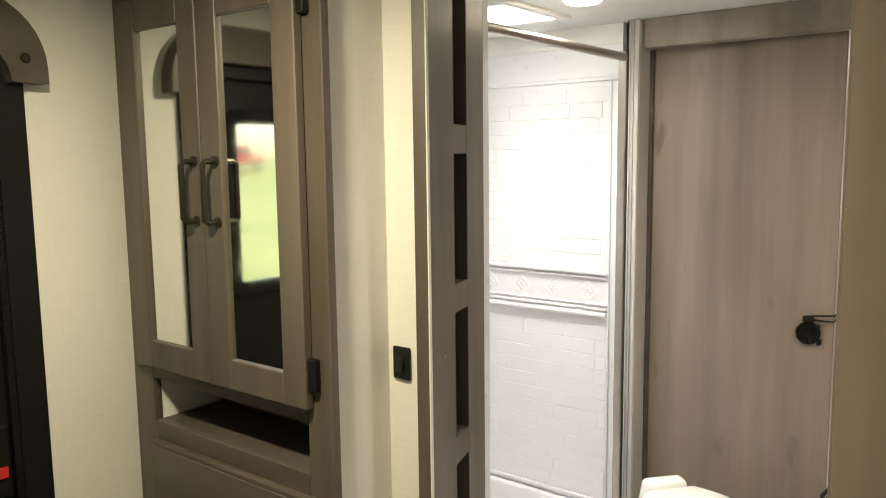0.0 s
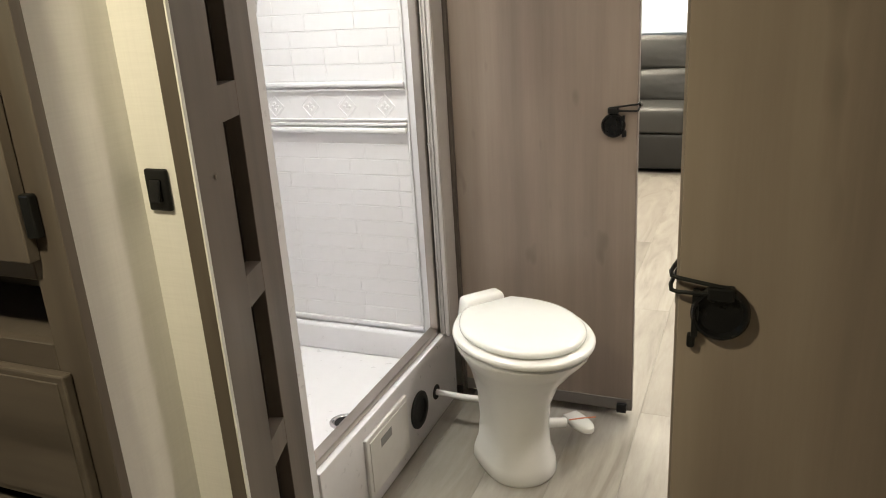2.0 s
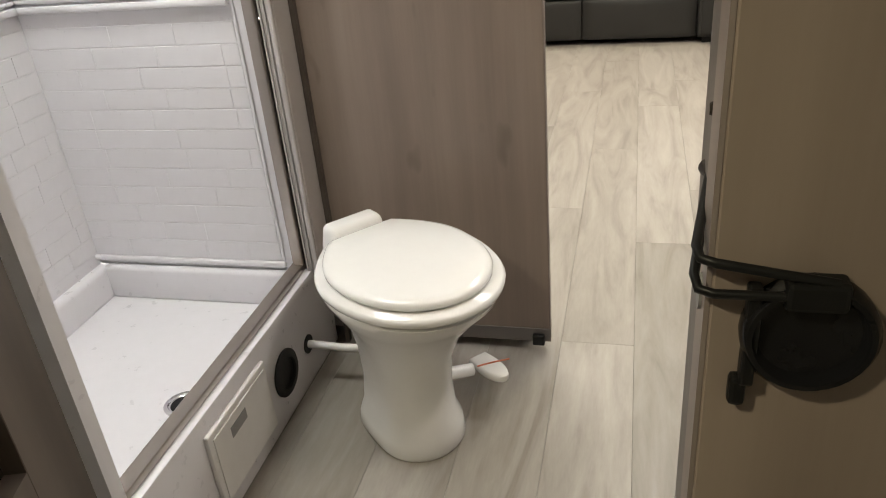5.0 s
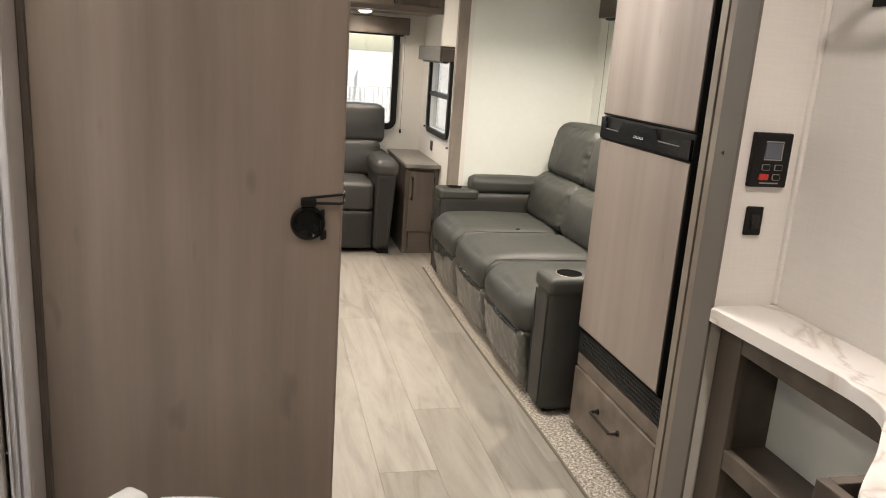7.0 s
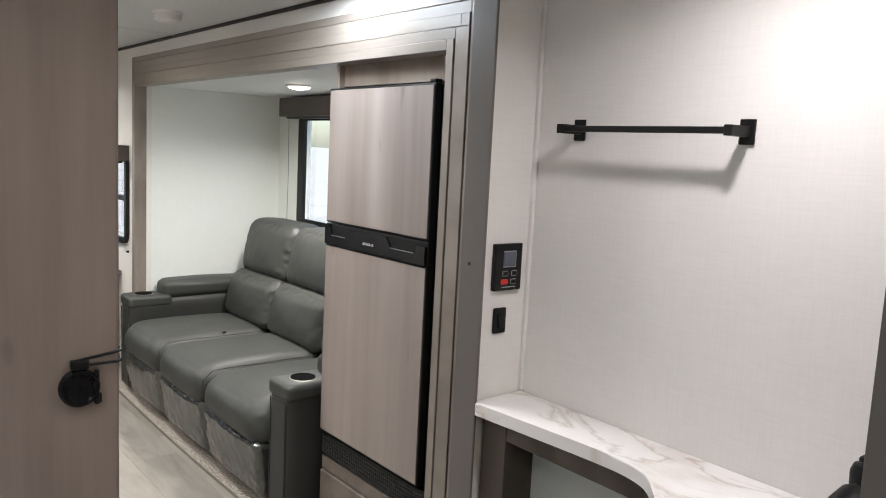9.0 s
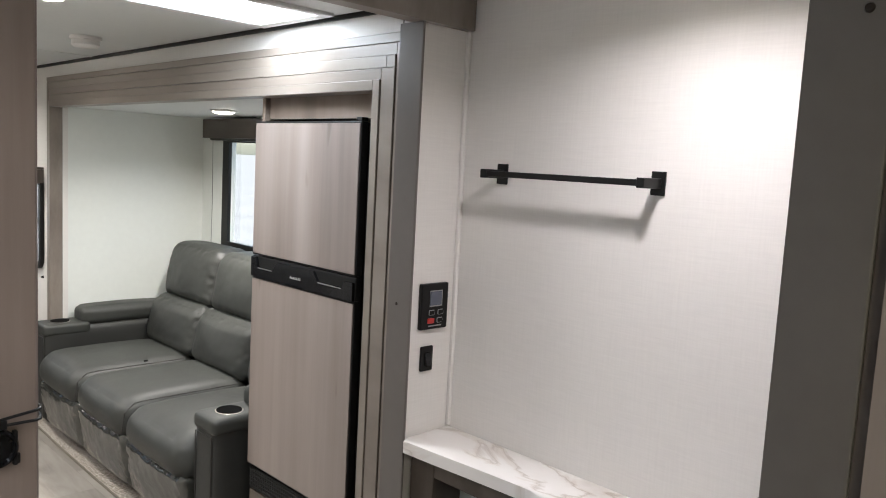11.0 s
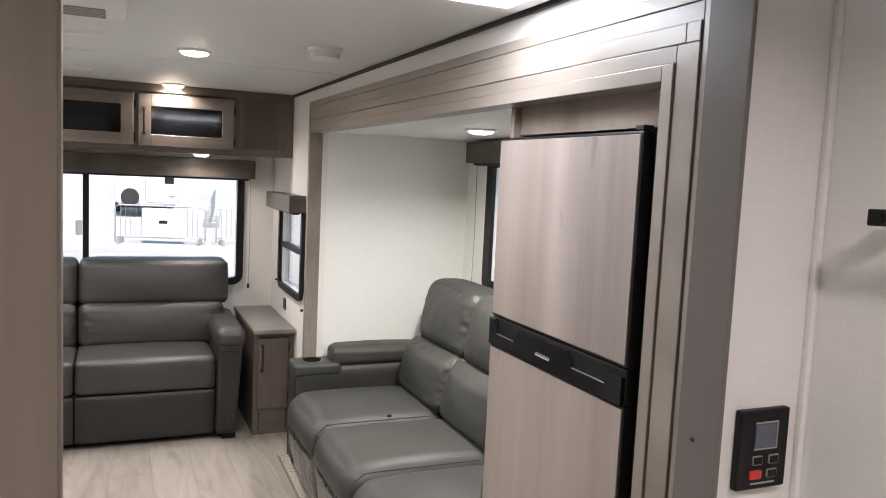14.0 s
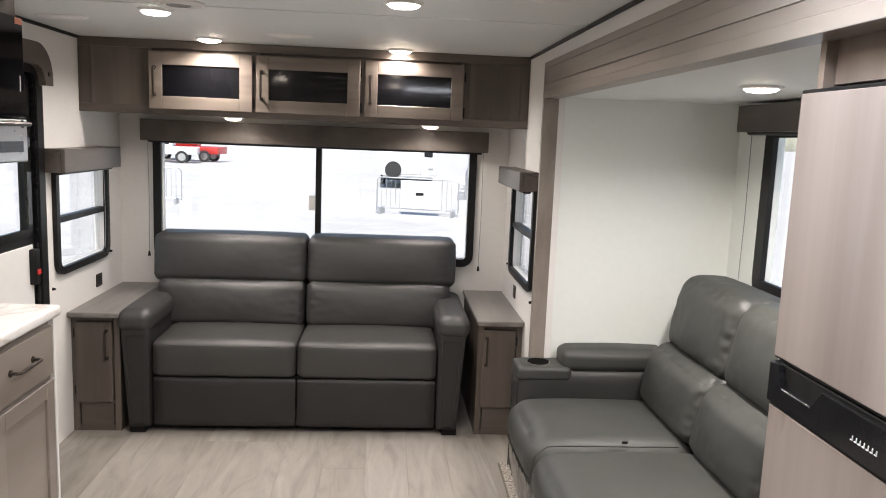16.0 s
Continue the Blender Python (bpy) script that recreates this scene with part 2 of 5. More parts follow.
M["table"] = grained("grey_laminate_top", ((0.12, 0.112, 0.102), (0.165, 0.155, 0.142), (0.21, 0.198, 0.182)), (1, 0.1, 1), 0.32, 10)
M["plank"] = planky("vinyl_plank")
M["carpet"] = fuzzy("speckled_carpet")
M["binding"] = painted("carpet_binding", (0.16, 0.14, 0.115), 0.9)
M["mirror"] = painted("mirror_silver", (0.86, 0.88, 0.86), 0.02, 1.0, 0.0, bumpy=0)
M["glass"] = glassy("window_glass", (0.93, 0.93, 0.91))
M["tinted"] = painted("black_glass", (0.005, 0.005, 0.006), 0.03, 0.0, 0.0, bumpy=0, spec=0.35)
M["lens"] = glowing("lamp_lens", (1.0, 0.86, 0.68), 14)
M["skylens"] = glowing("skylight_diffuser", (0.93, 0.97, 1.0), 2.4)
M["screen"] = painted("grey_display", (0.10, 0.11, 0.14), 0.15)
M["red"] = painted("red_button", (0.55, 0.03, 0.025), 0.35)
M["red_paint"] = painted("red_car_paint", (0.45, 0.03, 0.025), 0.25)
M["car_white"] = painted("white_car_paint", (0.75, 0.76, 0.78), 0.25)
M["label"] = painted("printed_grey", (0.28, 0.28, 0.28), 0.5)
def lot(name):
    """Concrete that gives way to dry grass on the entry side."""
    m, n, l, p = shader(name, 0.9)
    v = coords(n, l)
    sep = n.new("ShaderNodeSeparateXYZ")
    l.new(v, sep.inputs[0])
    mr = n.new("ShaderNodeMapRange")
    mr.inputs[1].default_value, mr.inputs[2].default_value = -6.0, -9.0
    l.new(sep.outputs[0], mr.inputs[0])
    my, both = n.new("ShaderNodeMapRange"), n.new("ShaderNodeMath")
    my.inputs[1].default_value, my.inputs[2].default_value = 6.0, 3.0
    l.new(sep.outputs[1], my.inputs[0])
    both.operation = "MULTIPLY"
    l.new(mr.outputs[0], both.inputs[0])
    l.new(my.outputs[0], both.inputs[1])
    patch, fine = noise_tex(n, l, v, 0.25, 4), noise_tex(n, l, v, 3.0, 5)
    concrete = ramp(n, l, mixed(n, l, patch, fine, 0.5), [(0.35, (0.46, 0.45, 0.43)), (0.65, (0.62, 0.61, 0.58))])
    lawn = ramp(n, l, mixed(n, l, patch, fine, 0.5), [(0.35, (0.16, 0.20, 0.06)), (0.65, (0.34, 0.35, 0.14))])
    l.new(mixed(n, l, concrete, lawn, both.outputs[0]), p.inputs["Base Color"])
    return m


M["lot"] = lot("lot_ground")
M["galv"] = painted("galvanised_steel", (0.45, 0.46, 0.47), 0.4, 0.9)
M["steel"] = painted("stainless_steel", (0.55, 0.55, 0.55), 0.3, 1.0)
M["orange"] = painted("orange_sticker", (0.7, 0.22, 0.12), 0.5)


# ---- building helpers ----
def box(bm, x0, x1, y0, y1, z0, z1, r=0.0, seg=2):
    g = bmesh.ops.create_cube(bm, size=1.0)
    vs = g["verts"]
    for v in vs:
        v.co = Vector((x0 + (v.co.x + 0.5) * (x1 - x0), y0 + (v.co.y + 0.5) * (y1 - y0), z0 + (v.co.z + 0.5) * (z1 - z0)))
    if r:
        bmesh.ops.bevel(bm, geom=list({e for v in vs for e in v.link_edges}), offset=r, segments=seg, affect="EDGES", profile=0.5)
    return vs


def boxes(*dims, r=0.0, seg=2):
    bm = bmesh.new()
    for d in dims:
        box(bm, *d, r=r, seg=seg)
    return bm


def tube(bm, pts, rad, n=10):
    """A round bar along the points."""
    pts = [Vector(p) for p in pts]
    rings = []
    for i, p in enumerate(pts):
        d = (pts[min(i + 1, len(pts) - 1)] - pts[max(i - 1, 0)]).normalized()
        a = d.orthogonal().normalized() if i == 0 else (rings[-1][1] - d * rings[-1][1].dot(d)).normalized()
        b = d.cross(a)
        rings.append(([bm.verts.new(p + rad * (a * math.cos(2 * math.pi * k / n) + b * math.sin(2 * math.pi * k / n))) for k in range(n)], a))
    for (r0, _), (r1, _) in zip(rings, rings[1:]):
        for k in range(n):
            bm.faces.new((r0[k], r0[(k + 1) % n], r1[(k + 1) % n], r1[k]))
    bm.faces.new(rings[0][0][::-1])
    bm.faces.new(rings[-1][0])
    return bm


def disc(bm, c, axis, rad, depth, n=28, bevel=0.0):
    """A short round block from c along axis."""
    q = Vector(axis).to_track_quat("Z", "Y").to_matrix().to_4x4()
    g = bmesh.ops.create_cone(bm, cap_ends=True, segments=n, radius1=rad, radius2=rad - bevel, depth=depth)
    for v in g["verts"]:
        v.co = Vector(c) + (q @ Vector((v.co.x, v.co.y, v.co.z + depth / 2)))
    return bm


def lathe(profile, n=32, centre=(0, 0), squash=(1, 1)):
    """A turned body from (radius, height) pairs."""
    bm = bmesh.new()
    rings = []
    for rad, z in profile:
        rings.append([bm.verts.new((centre[0] + squash[0] * rad * math.cos(2 * math.pi * k / n), centre[1] + squash[1] * rad * math.sin(2 * math.pi * k / n), z)) for k in range(n)])
    for a, b in zip(rings, rings[1:]):
        for k in range(n):
            bm.faces.new((a[k], a[(k + 1) % n], b[(k + 1) % n], b[k]))
    bm.faces.new(rings[0][::-1])
    bm.faces.new(rings[-1])
    return bm


def cushion(x0, x1, y0, y1, z0, z1, r=0.05, bulge=(0, 0, 0), n=14, wrinkle=0.0, seed=0):
    """A stuffed block: rounded edges, faces swelling by bulge along x, y and z, and shallow creases."""
    n = n * 2 if wrinkle > 0.003 else n
    bm = bmesh.new()
    bmesh.ops.create_cube(bm, size=2.0)
    bmesh.ops.subdivide_edges(bm, edges=bm.edges[:], cuts=n, use_grid_fill=True)
    h = Vector(((x1 - x0) / 2, (y1 - y0) / 2, (z1 - z0) / 2))
    c = Vector(((x0 + x1) / 2, (y0 + y1) / 2, (z0 + z1) / 2))
    r = min(r, *(0.98 * k for k in h))
    for v in bm.verts:
        u = v.co.copy()
        p = Vector((u.x * h.x, u.y * h.y, u.z * h.z))
        core = Vector([max(-(h[k] - r), min(h[k] - r, p[k])) for k in range(3)])
        d = p - core
        if d.length > 1e-9:
            p = core + d.normalized() * r
        f = [(1 - u[k] ** 2) for k in range(3)]
        p.x += u.x * bulge[0] * f[1] * f[2]
        p.y += u.y * bulge[1] * f[0] * f[2]
        p.z += u.z * bulge[2] * f[0] * f[1]
        if wrinkle:
            q = (p + c) * 9 + Vector((seed, 0, 0))
            s = noise.noise(q) * 0.6 + noise.noise(q * 2.7) * 0.4
            near = sorted(abs(k) for k in u)[1]
            pucker = max(0.0, (near - 0.55) / 0.45) ** 2 * noise.noise((p + c) * 34 + Vector((0, seed, 0)))
            fold = -abs(noise.noise((p + c) * 5.5 + Vector((seed * 3, 0, 0)))) ** 0.5 * 0.5
            p += d.normalized() * (0.8 * s + 1.5 * pucker + 0.7 * fold) * wrinkle
        v.co = p + c
    for f in bm.faces:
        f.smooth = True
    return bm


def rounded_loop(w, h, r, n=6):
    pts = []
    for cx, cz, a0 in ((w / 2 - r, h / 2 - r, 0), (-w / 2 + r, h / 2 - r, 90), (-w / 2 + r, -h / 2 + r, 180), (w / 2 - r, -h / 2 + r, 270)):
        for k in range(n + 1):
            a = radians(a0 + 90 * k / n)
            pts.append((cx + r * math.cos(a), cz + r * math.sin(a)))
    return pts


def ring_frame(axis, u, v, plane, w, h, r, width, depth):
    """A rounded window frame. axis 'x' or 'y': the way it faces; (u, v): its middle; it stands depth out of plane."""
    bm = bmesh.new()
    outer, inner = rounded_loop(w, h, r), rounded_loop(w - 2 * width, h - 2 * width, max(0.004, r - width))

    def vert(p, d):
        return bm.verts.new((plane + d, u + p[0], v + p[1]) if axis == "x" else (u + p[0], plane + d, v + p[1]))

    layers = [[vert(p, d) for p in loop] for loop, d in ((outer, 0), (outer, depth), (inner, depth), (inner, 0))]
    n = len(outer)
    for a in range(4):
        la, lb = layers[a], layers[(a + 1) % 4]
        for k in range(n):
            bm.faces.new((la[k], la[(k + 1) % n], lb[(k + 1) % n], lb[k]))
    bmesh.ops.recalc_face_normals(bm, faces=bm.faces[:])
    return bm


def mesh_of(name, bm, material, smooth=None):
    me = bpy.data.meshes.new(name)
    bmesh.ops.recalc_face_normals(bm, faces=bm.faces[:])
    if smooth:
        for f in bm.faces:
            f.smooth = True
    bm.to_mesh(me)
    bm.free()
    me.materials.append(material)
    if smooth and smooth is not True:
        me.set_sharp_from_angle(angle=radians(smooth))
    return me


def part(name, bm, material, parent, label="", smooth=None):
    ob = new(name, mesh_of(name, bm, material, smooth))
    if parent:
        ob.parent = parent
        ob.matrix_parent_inverse = Matrix.Translation(-Vector(thing_base[parent.name])) if parent.name in thing_base else Matrix()
    if label:
        ob["label"] = label
    return ob


thing_base = {}


def thing(name, x, y, z, label, category, group="", kind=""):
    """An Empty at the thing's base; its parts are given in world metres."""
    ob = new(name)
    ob.empty_display_size = 0.1
    ob.location = (x, y, z)
    thing_base[ob.name] = (x, y, z)
    return tagged(ob, label, category, group, kind)


def single(name, bm, material, label, category, group="", kind="", smooth=None):
    ob = new(name, mesh_of(name, bm, material, smooth))
    return tagged(ob, label, category, group, kind)


def structure(name, bm, material, label, category="wall", smooth=None):
    return single(name, bm, material, label, category, kind="structure", smooth=smooth)


def wall_cells(axis, a0, a1, u0, u1, z0, z1, holes=()):
    """A wall slab between a0 and a1 along its thin axis, running u0..u1, with square openings (u0, u1, z0, z1)."""
    us = sorted({u0, u1, *(k for h in holes for k in h[:2])})
    zs = sorted({z0, z1, *(k for h in holes for k in h[2:])})
    bm = bmesh.new()
    for ua, ub in zip(us, us[1:]):
        for za, zb in zip(zs, zs[1:]):
            if any(h[0] <= ua and ub <= h[1] and h[2] <= za and zb <= h[3] for h in holes):
                continue
            box(bm, *((a0, a1, ua, ub) if axis == "x" else (ua, ub, a0, a1)), za, zb)
    return bm


def shaker(name, axis, plane, out, u0, u1, z0, z1, rail, parent, material, fill, fill_name="panel", label="", fill_label="", depth=0.018):
    """A framed door or drawer front on a cabinet's face, with its recessed field as a sub-part."""
    near, far = plane, plane + out * depth

    def cell(ua, ub, za, zb, a=near, b=far):
        a, b = min(a, b), max(a, b)
        return (a, b, ua, ub, za, zb) if axis == "x" else (ua, ub, a, b, za, zb)

    bm = bmesh.new()
    for d in (cell(u0, u0 + rail, z0, z1), cell(u1 - rail, u1, z0, z1), cell(u0 + rail, u1 - rail, z0, z0 + rail), cell(u0 + rail, u1 - rail, z1 - rail, z1)):
        box(bm, *d, r=0.002, seg=1)
    ob = part(name, bm, material, parent, label)
    part(fill_name, boxes(cell(u0 + rail - 0.002, u1 - rail + 0.002, z0 + rail - 0.002, z1 - rail + 0.002, near, plane + out * (depth - 0.009))), fill, ob, fill_label)
    return ob


def bar_handle(parent, p0, p1, out, rad=0.005, name="handle", square=True):
    """A slim pull held off the face by two posts."""
    p0, p1, out = Vector(p0), Vector(p1), Vector(out)
    bm = bmesh.new()
    way = (p1 - p0).normalized()
    tube(bm, [p0, p0 + out * 0.75, p0 + out + way * 0.006, p1 + out - way * 0.006, p1 + out * 0.75, p1], rad, 8)
    for p in (p0, p1):
        disc(bm, p, out, rad * 1.9, 0.004, 12)
    return part(name, bm, M["bronze"], parent, "dark bronze pull", smooth=40)


# ---- outdoors ----
def ground_height(x, y):
    far = max(0.0, -x - 14.0)
    return -0.75 + min(1.6, far * 0.05)


bm = bmesh.new()
steps = [-4000, -400, -120, -60, -46, -30, -14, -6, 0, 6, 14, 30, 60, 120, 400, 4000]
grid = [[bm.verts.new((x, y, ground_height(x, y))) for y in steps] for x in steps]
for i in range(len(steps) - 1):
    for j in range(len(steps) - 1):
        bm.faces.new((grid[i][j], grid[i + 1][j], grid[i + 1][j + 1], grid[i][j + 1]))
structure("ground", bm, M["lot"], "sunlit pale concrete lot around the trailer", "ground")


def pickup(x, y, z, turn, paint, label):
    t = thing("pickup_truck", 0, 0, 0, label, "truck")
    body = boxes((-2.7, 2.7, -0.95, 0.95, 0.55, 1.05), r=0.09, seg=3)
    part("body", body, paint, t, smooth=40)
    bm = boxes((-0.9, 1.2, -0.85, 0.85, 1.0, 1.75), r=0.16, seg=3)
    part("cab", bm, paint, t, smooth=40)
    part("window", boxes((-0.7, 1.0, -0.87, 0.87, 1.18, 1.58), r=0.05), M["tinted"], t)
    for wx in (-1.75, 1.75):
        for wy in (-0.97, 0.77):
            w = part("wheel", disc(bmesh.new(), (wx, wy, 0.4), (0, 1, 0), 0.4, 0.2), M["rubber"], t)
            part("rim", disc(bmesh.new(), (wx, wy - 0.01, 0.4), (0, 1, 0), 0.24, 0.22), M["steel"], w)
    t.matrix_world = pose(x, y, z, 0, 0, turn)
    return t


def trailer(x, y, z, turn, label):
    t = thing("travel_trailer", 0, 0, 0, label, "trailer")
    part("body", boxes((-1.25, 1.25, 0, 7.0, 0.58, 3.2), r=0.12, seg=3), M["car_white"], t, smooth=40)
    d = part("door", boxes((-0.05, 0.53, -0.03, 0.02, 0.66, 2.5), r=0.03), M["white"], t)
    part("door_trim", boxes((-0.075, -0.052, -0.02, 0.01, 0.64, 2.52), (0.532, 0.555, -0.02, 0.01, 0.64, 2.52)), M["label"], d)
    part("marker_plate", boxes((0.85, 1.1, -0.02, 0.01, 0.86, 0.95)), M["label"], t)
    part("spare_tyre", disc(bmesh.new(), (-0.66, 0.0, 0.84), (0, -1, 0), 0.36, 0.22), M["rubber"], t, smooth=40)
    part("bumper", boxes((-1.1, 1.1, -0.12, 0.02, 0.5, 0.62), r=0.02), M["galv"], t)
    part("window", boxes((0.68, 1.05, -0.02, 0.02, 1.42, 1.95), r=0.04), M["tinted"], t)
    for wx in (-1.22, 1.0):
        part("wheel", disc(bmesh.new(), (wx, 3.6, 0.36), (1, 0, 0), 0.36, 0.22), M["rubber"], t, smooth=40)
    part("axle", boxes((-1.1, 1.1, 0.6, 3.9, 0.36, 0.62)), M["black"], t)
    t.matrix_world = pose(x, y, z, 0, 0, turn)
    return t


def barrier(x, y, z, turn, length, plate):
    t = thing("crowd_barrier", 0, 0, 0, "galvanised steel crowd barrier standing on the lot", "barrier", "barriers on the lot")
    bm = bmesh.new()
    tube(bm, [(0, 0, 0.1), (0, 0, 1.0), (0.08, 0, 1.08), (length - 0.08, 0, 1.08), (length, 0, 1.0), (length, 0, 0.1)], 0.02, 8)
    tube(bm, [(0, 0, 0.18), (length, 0, 0.18)], 0.018, 8)
    part("frame", bm, M["galv"], t)
    for k in range(1, int(length / 0.14)):
        part("bar", tube(bmesh.new(), [(k * 0.14, 0, 0.18), (k * 0.14, 0, 1.07)], 0.008, 6), M["galv"], t)
    for fx in (0.15, length - 0.15):
        part("foot", boxes((fx - 0.03, fx + 0.03, -0.3, 0.3, 0.0, 0.2), r=0.01), M["galv"], t)
    if plate:
        p = part("sign", boxes((length * 0.3, length * 0.78, -0.035, -0.02, 0.2, 1.02), r=0.004, seg=1), M["white"], t, "plain white sign plate")
        part("bar_print", boxes((length * 0.48, length * 0.58, -0.037, -0.034, 0.58, 0.68)), M["black"], p)
    t.matrix_world = pose(x, y, z, 0, 0, turn)
    return t


pickup(-14.2, 56.8, -0.75, 172, M["red_paint"], "red pickup truck parked far across the lot")
pickup(-15.2, 53.4, -0.75, 8, M["car_white"], "white pickup truck parked beside a red one")
pickup(-41, -29, ground_height(-41, 0), 60, M["red_paint"], "red pickup truck on the rise beside the lot")
pickup(-33, -38, ground_height(-33, 0), 50, M["car_white"], "white pickup truck on the rise beside the lot")
trailer(0.72, 36, -0.75, 0, "white travel trailer with a spare tyre on its back")
trailer(22, 17, -0.75, 60, "white travel trailer parked beside the lot")
trailer(30, 30, -0.75, 75, "white travel trailer in a row farther off")
barrier(-0.48, 25.2, -0.75, -14, 2.45, True)
barrier(2.2, 24.6, -0.75, 4, 2.2, False)
barrier(-8.1, 25.9, -0.75, 8, 1.7, False)
for k in range(5):
    barrier(2.75 + 0.3 * k, 31 + 2.4 * k, -0.75, 83, 2.2, False)


# ---- setting ----
LX, RX, BX, REAR, FRONT, TOP = -1.775, 0.53, 0.545, 7.02, -2.2, 2.0
structure("floor", boxes((LX - 0.05, 1.45, FRONT - 0.05, REAR + 0.05, -0.10, -0.006)), M["binding"], "subfloor under grey vinyl planks", "floor")
bm = bmesh.new()
for x0, x1, y0, y1 in ((LX - 0.05, RX + 0.05, FRONT - 0.05, 5.285), (LX - 0.05, RX + 0.05, 5.288, 6.95), (LX - 0.05, RX + 0.05, 6.953, REAR + 0.05)):
    box(bm, x0, x1, y0, y1, TOP, TOP + 0.06)
structure("ceiling", bm, M["ceiling"], "off-white panelled ceiling with thin seams", "ceiling")
single("ceiling_batten", boxes((LX, RX - 0.01, 5.27, 5.30, TOP - 0.0035, TOP + 0.001), r=0.001, seg=1), M["ceiling"], "thin off-white batten over a ceiling seam", "batten", kind="structure")

ENTRY1, ENTRY2 = (0.33, 0.92), (5.33, 5.94)
structure("wall_left", wall_cells("x", LX - 0.05, LX, FRONT, REAR, 0, TOP, [(*ENTRY1, 0.0, 1.80), (1.77, 2.694, 0.0, 1.93), (*ENTRY2, 0.0, 1.80), (6.12, 6.74, 0.87, 1.36)]), M["wall"], "cream linen-printed wallboard with two door openings")
structure("wall_rear", wall_cells("y", REAR, REAR + 0.05, LX - 0.05, RX + 0.05, 0, TOP, [(-1.53, 0.29, 0.83, 1.50)]), M["wall"], "cream wallboard around a wide rear window")
structure("wall_front", wall_cells("y", FRONT - 0.05, FRONT, LX - 0.05, BX + 0.05, 0, TOP), M["wall"], "cream linen-printed wallboard")
structure("wall_right", wall_cells("x", RX, RX + 0.05, 2.745, REAR, 0, TOP, [(2.95, 5.80, 0, 1.80), (6.08, 6.68, 0.85, 1.34)]), M["wall"], "cream wallboard beside the slide-out opening")
structure("wall_bath", wall_cells("x", BX, BX + 0.05, FRONT, 2.745, 0, TOP), M["wall"], "cream linen-printed wallboard behind the vanity")
structure("wall_partition", boxes((0.373, BX, 2.680, 2.745, 0, TOP)), M["wall"], "narrow cream partition holding the control panel")
structure("wall_kitchen", boxes((LX, -0.53, 2.80, 2.86, 0, TOP)), M["wall"], "partition between bathroom and kitchen")
structure("wall_bedroom", wall_cells("y", 1.432, 1.498, -0.240, BX, 0, TOP), M["wall"], "partition between bedroom and bathroom")
structure("wall_switch", boxes((-1.092, -0.963, 1.345, 1.352, 0, TOP)), M["wall"], "narrow cream wall strip with a light switch")
structure("wall_cabinet_side", boxes((-1.0925, -1.072, 1.188, 1.3448, 0, TOP)), M["wall"], "narrow cream return wall beside the mirrored cabinet")
structure("trim_jamb_bath", boxes((0.365, 0.373, 2.664, 2.752, 0, 1.905), r=0.002), M["jamb"], "grey vinyl door jamb with a small screw hole", "jamb")
structure("trim_jamb_living", boxes((0.3735, 0.505, 2.7455, 2.751, 0, TOP)), M["jamb"], "grey vinyl casing behind the door jamb", "jamb")
structure("trim_jamb_bedroom", boxes((-0.2465, -0.240, 1.431, 1.5045, 0, TOP), r=0.002), M["jamb"], "grey vinyl door jamb between bedroom and bathroom", "jamb")
structure("trim_casing_bedroom", boxes((-0.2395, BX, 1.4985, 1.5035, 0, TOP)), M["jamb"], "dark grey casing on the bathroom side", "jamb")
structure("header_bath", boxes((-1.09, BX - 0.002, 2.655, 2.71, 1.905, TOP), r=0.003), M["trim"], "taupe header board over the sliding door", "header")
structure("cove_trim", boxes((RX - 0.012, RX, 2.752, 6.434, 1.985, TOP), r=0.003), M["black"], "thin black cove strip along the ceiling", "trim")
structure("cove_trim_left", boxes((LX, LX + 0.012, 2.86, 6.434, 1.985, TOP), r=0.003), M["black"], "thin black cove strip along the ceiling", "trim")
structure("trim_corner_bath", boxes((BX - 0.012, BX, 2.668, 2.680, 0.835, TOP), r=0.003), M["wall"], "cream corner bead", "trim")

# the slide-out
SX, SY0, SY1, STOP = 1.40, 2.98, 5.81, 1.766
structure("slide_wall_end", boxes((RX - 0.02, SX, SY1, SY1 + 0.04, 0, STOP)), M["wall_slide"], "smooth white end wall of the slide-out")
structure("slide_wall_near", boxes((RX + 0.01, SX, SY0 - 0.04, SY0, 0, STOP)), M["wall_slide"], "white near wall of the slide-out")
structure("slide_wall_back", wall_cells("x", SX, SX + 0.04, SY0 - 0.04, SY1 + 0.04, 0, STOP, [(4.42, 5.47, 1.0, 1.66)]), M["wall_slide"], "white back wall of the slide-out with a window")
structure("slide_ceiling", boxes((RX + 0.0, SX + 0.04, SY0 - 0.04, SY1 + 0.04, STOP, STOP + 0.04)), M["ceiling"], "white slide-out ceiling", "ceiling")


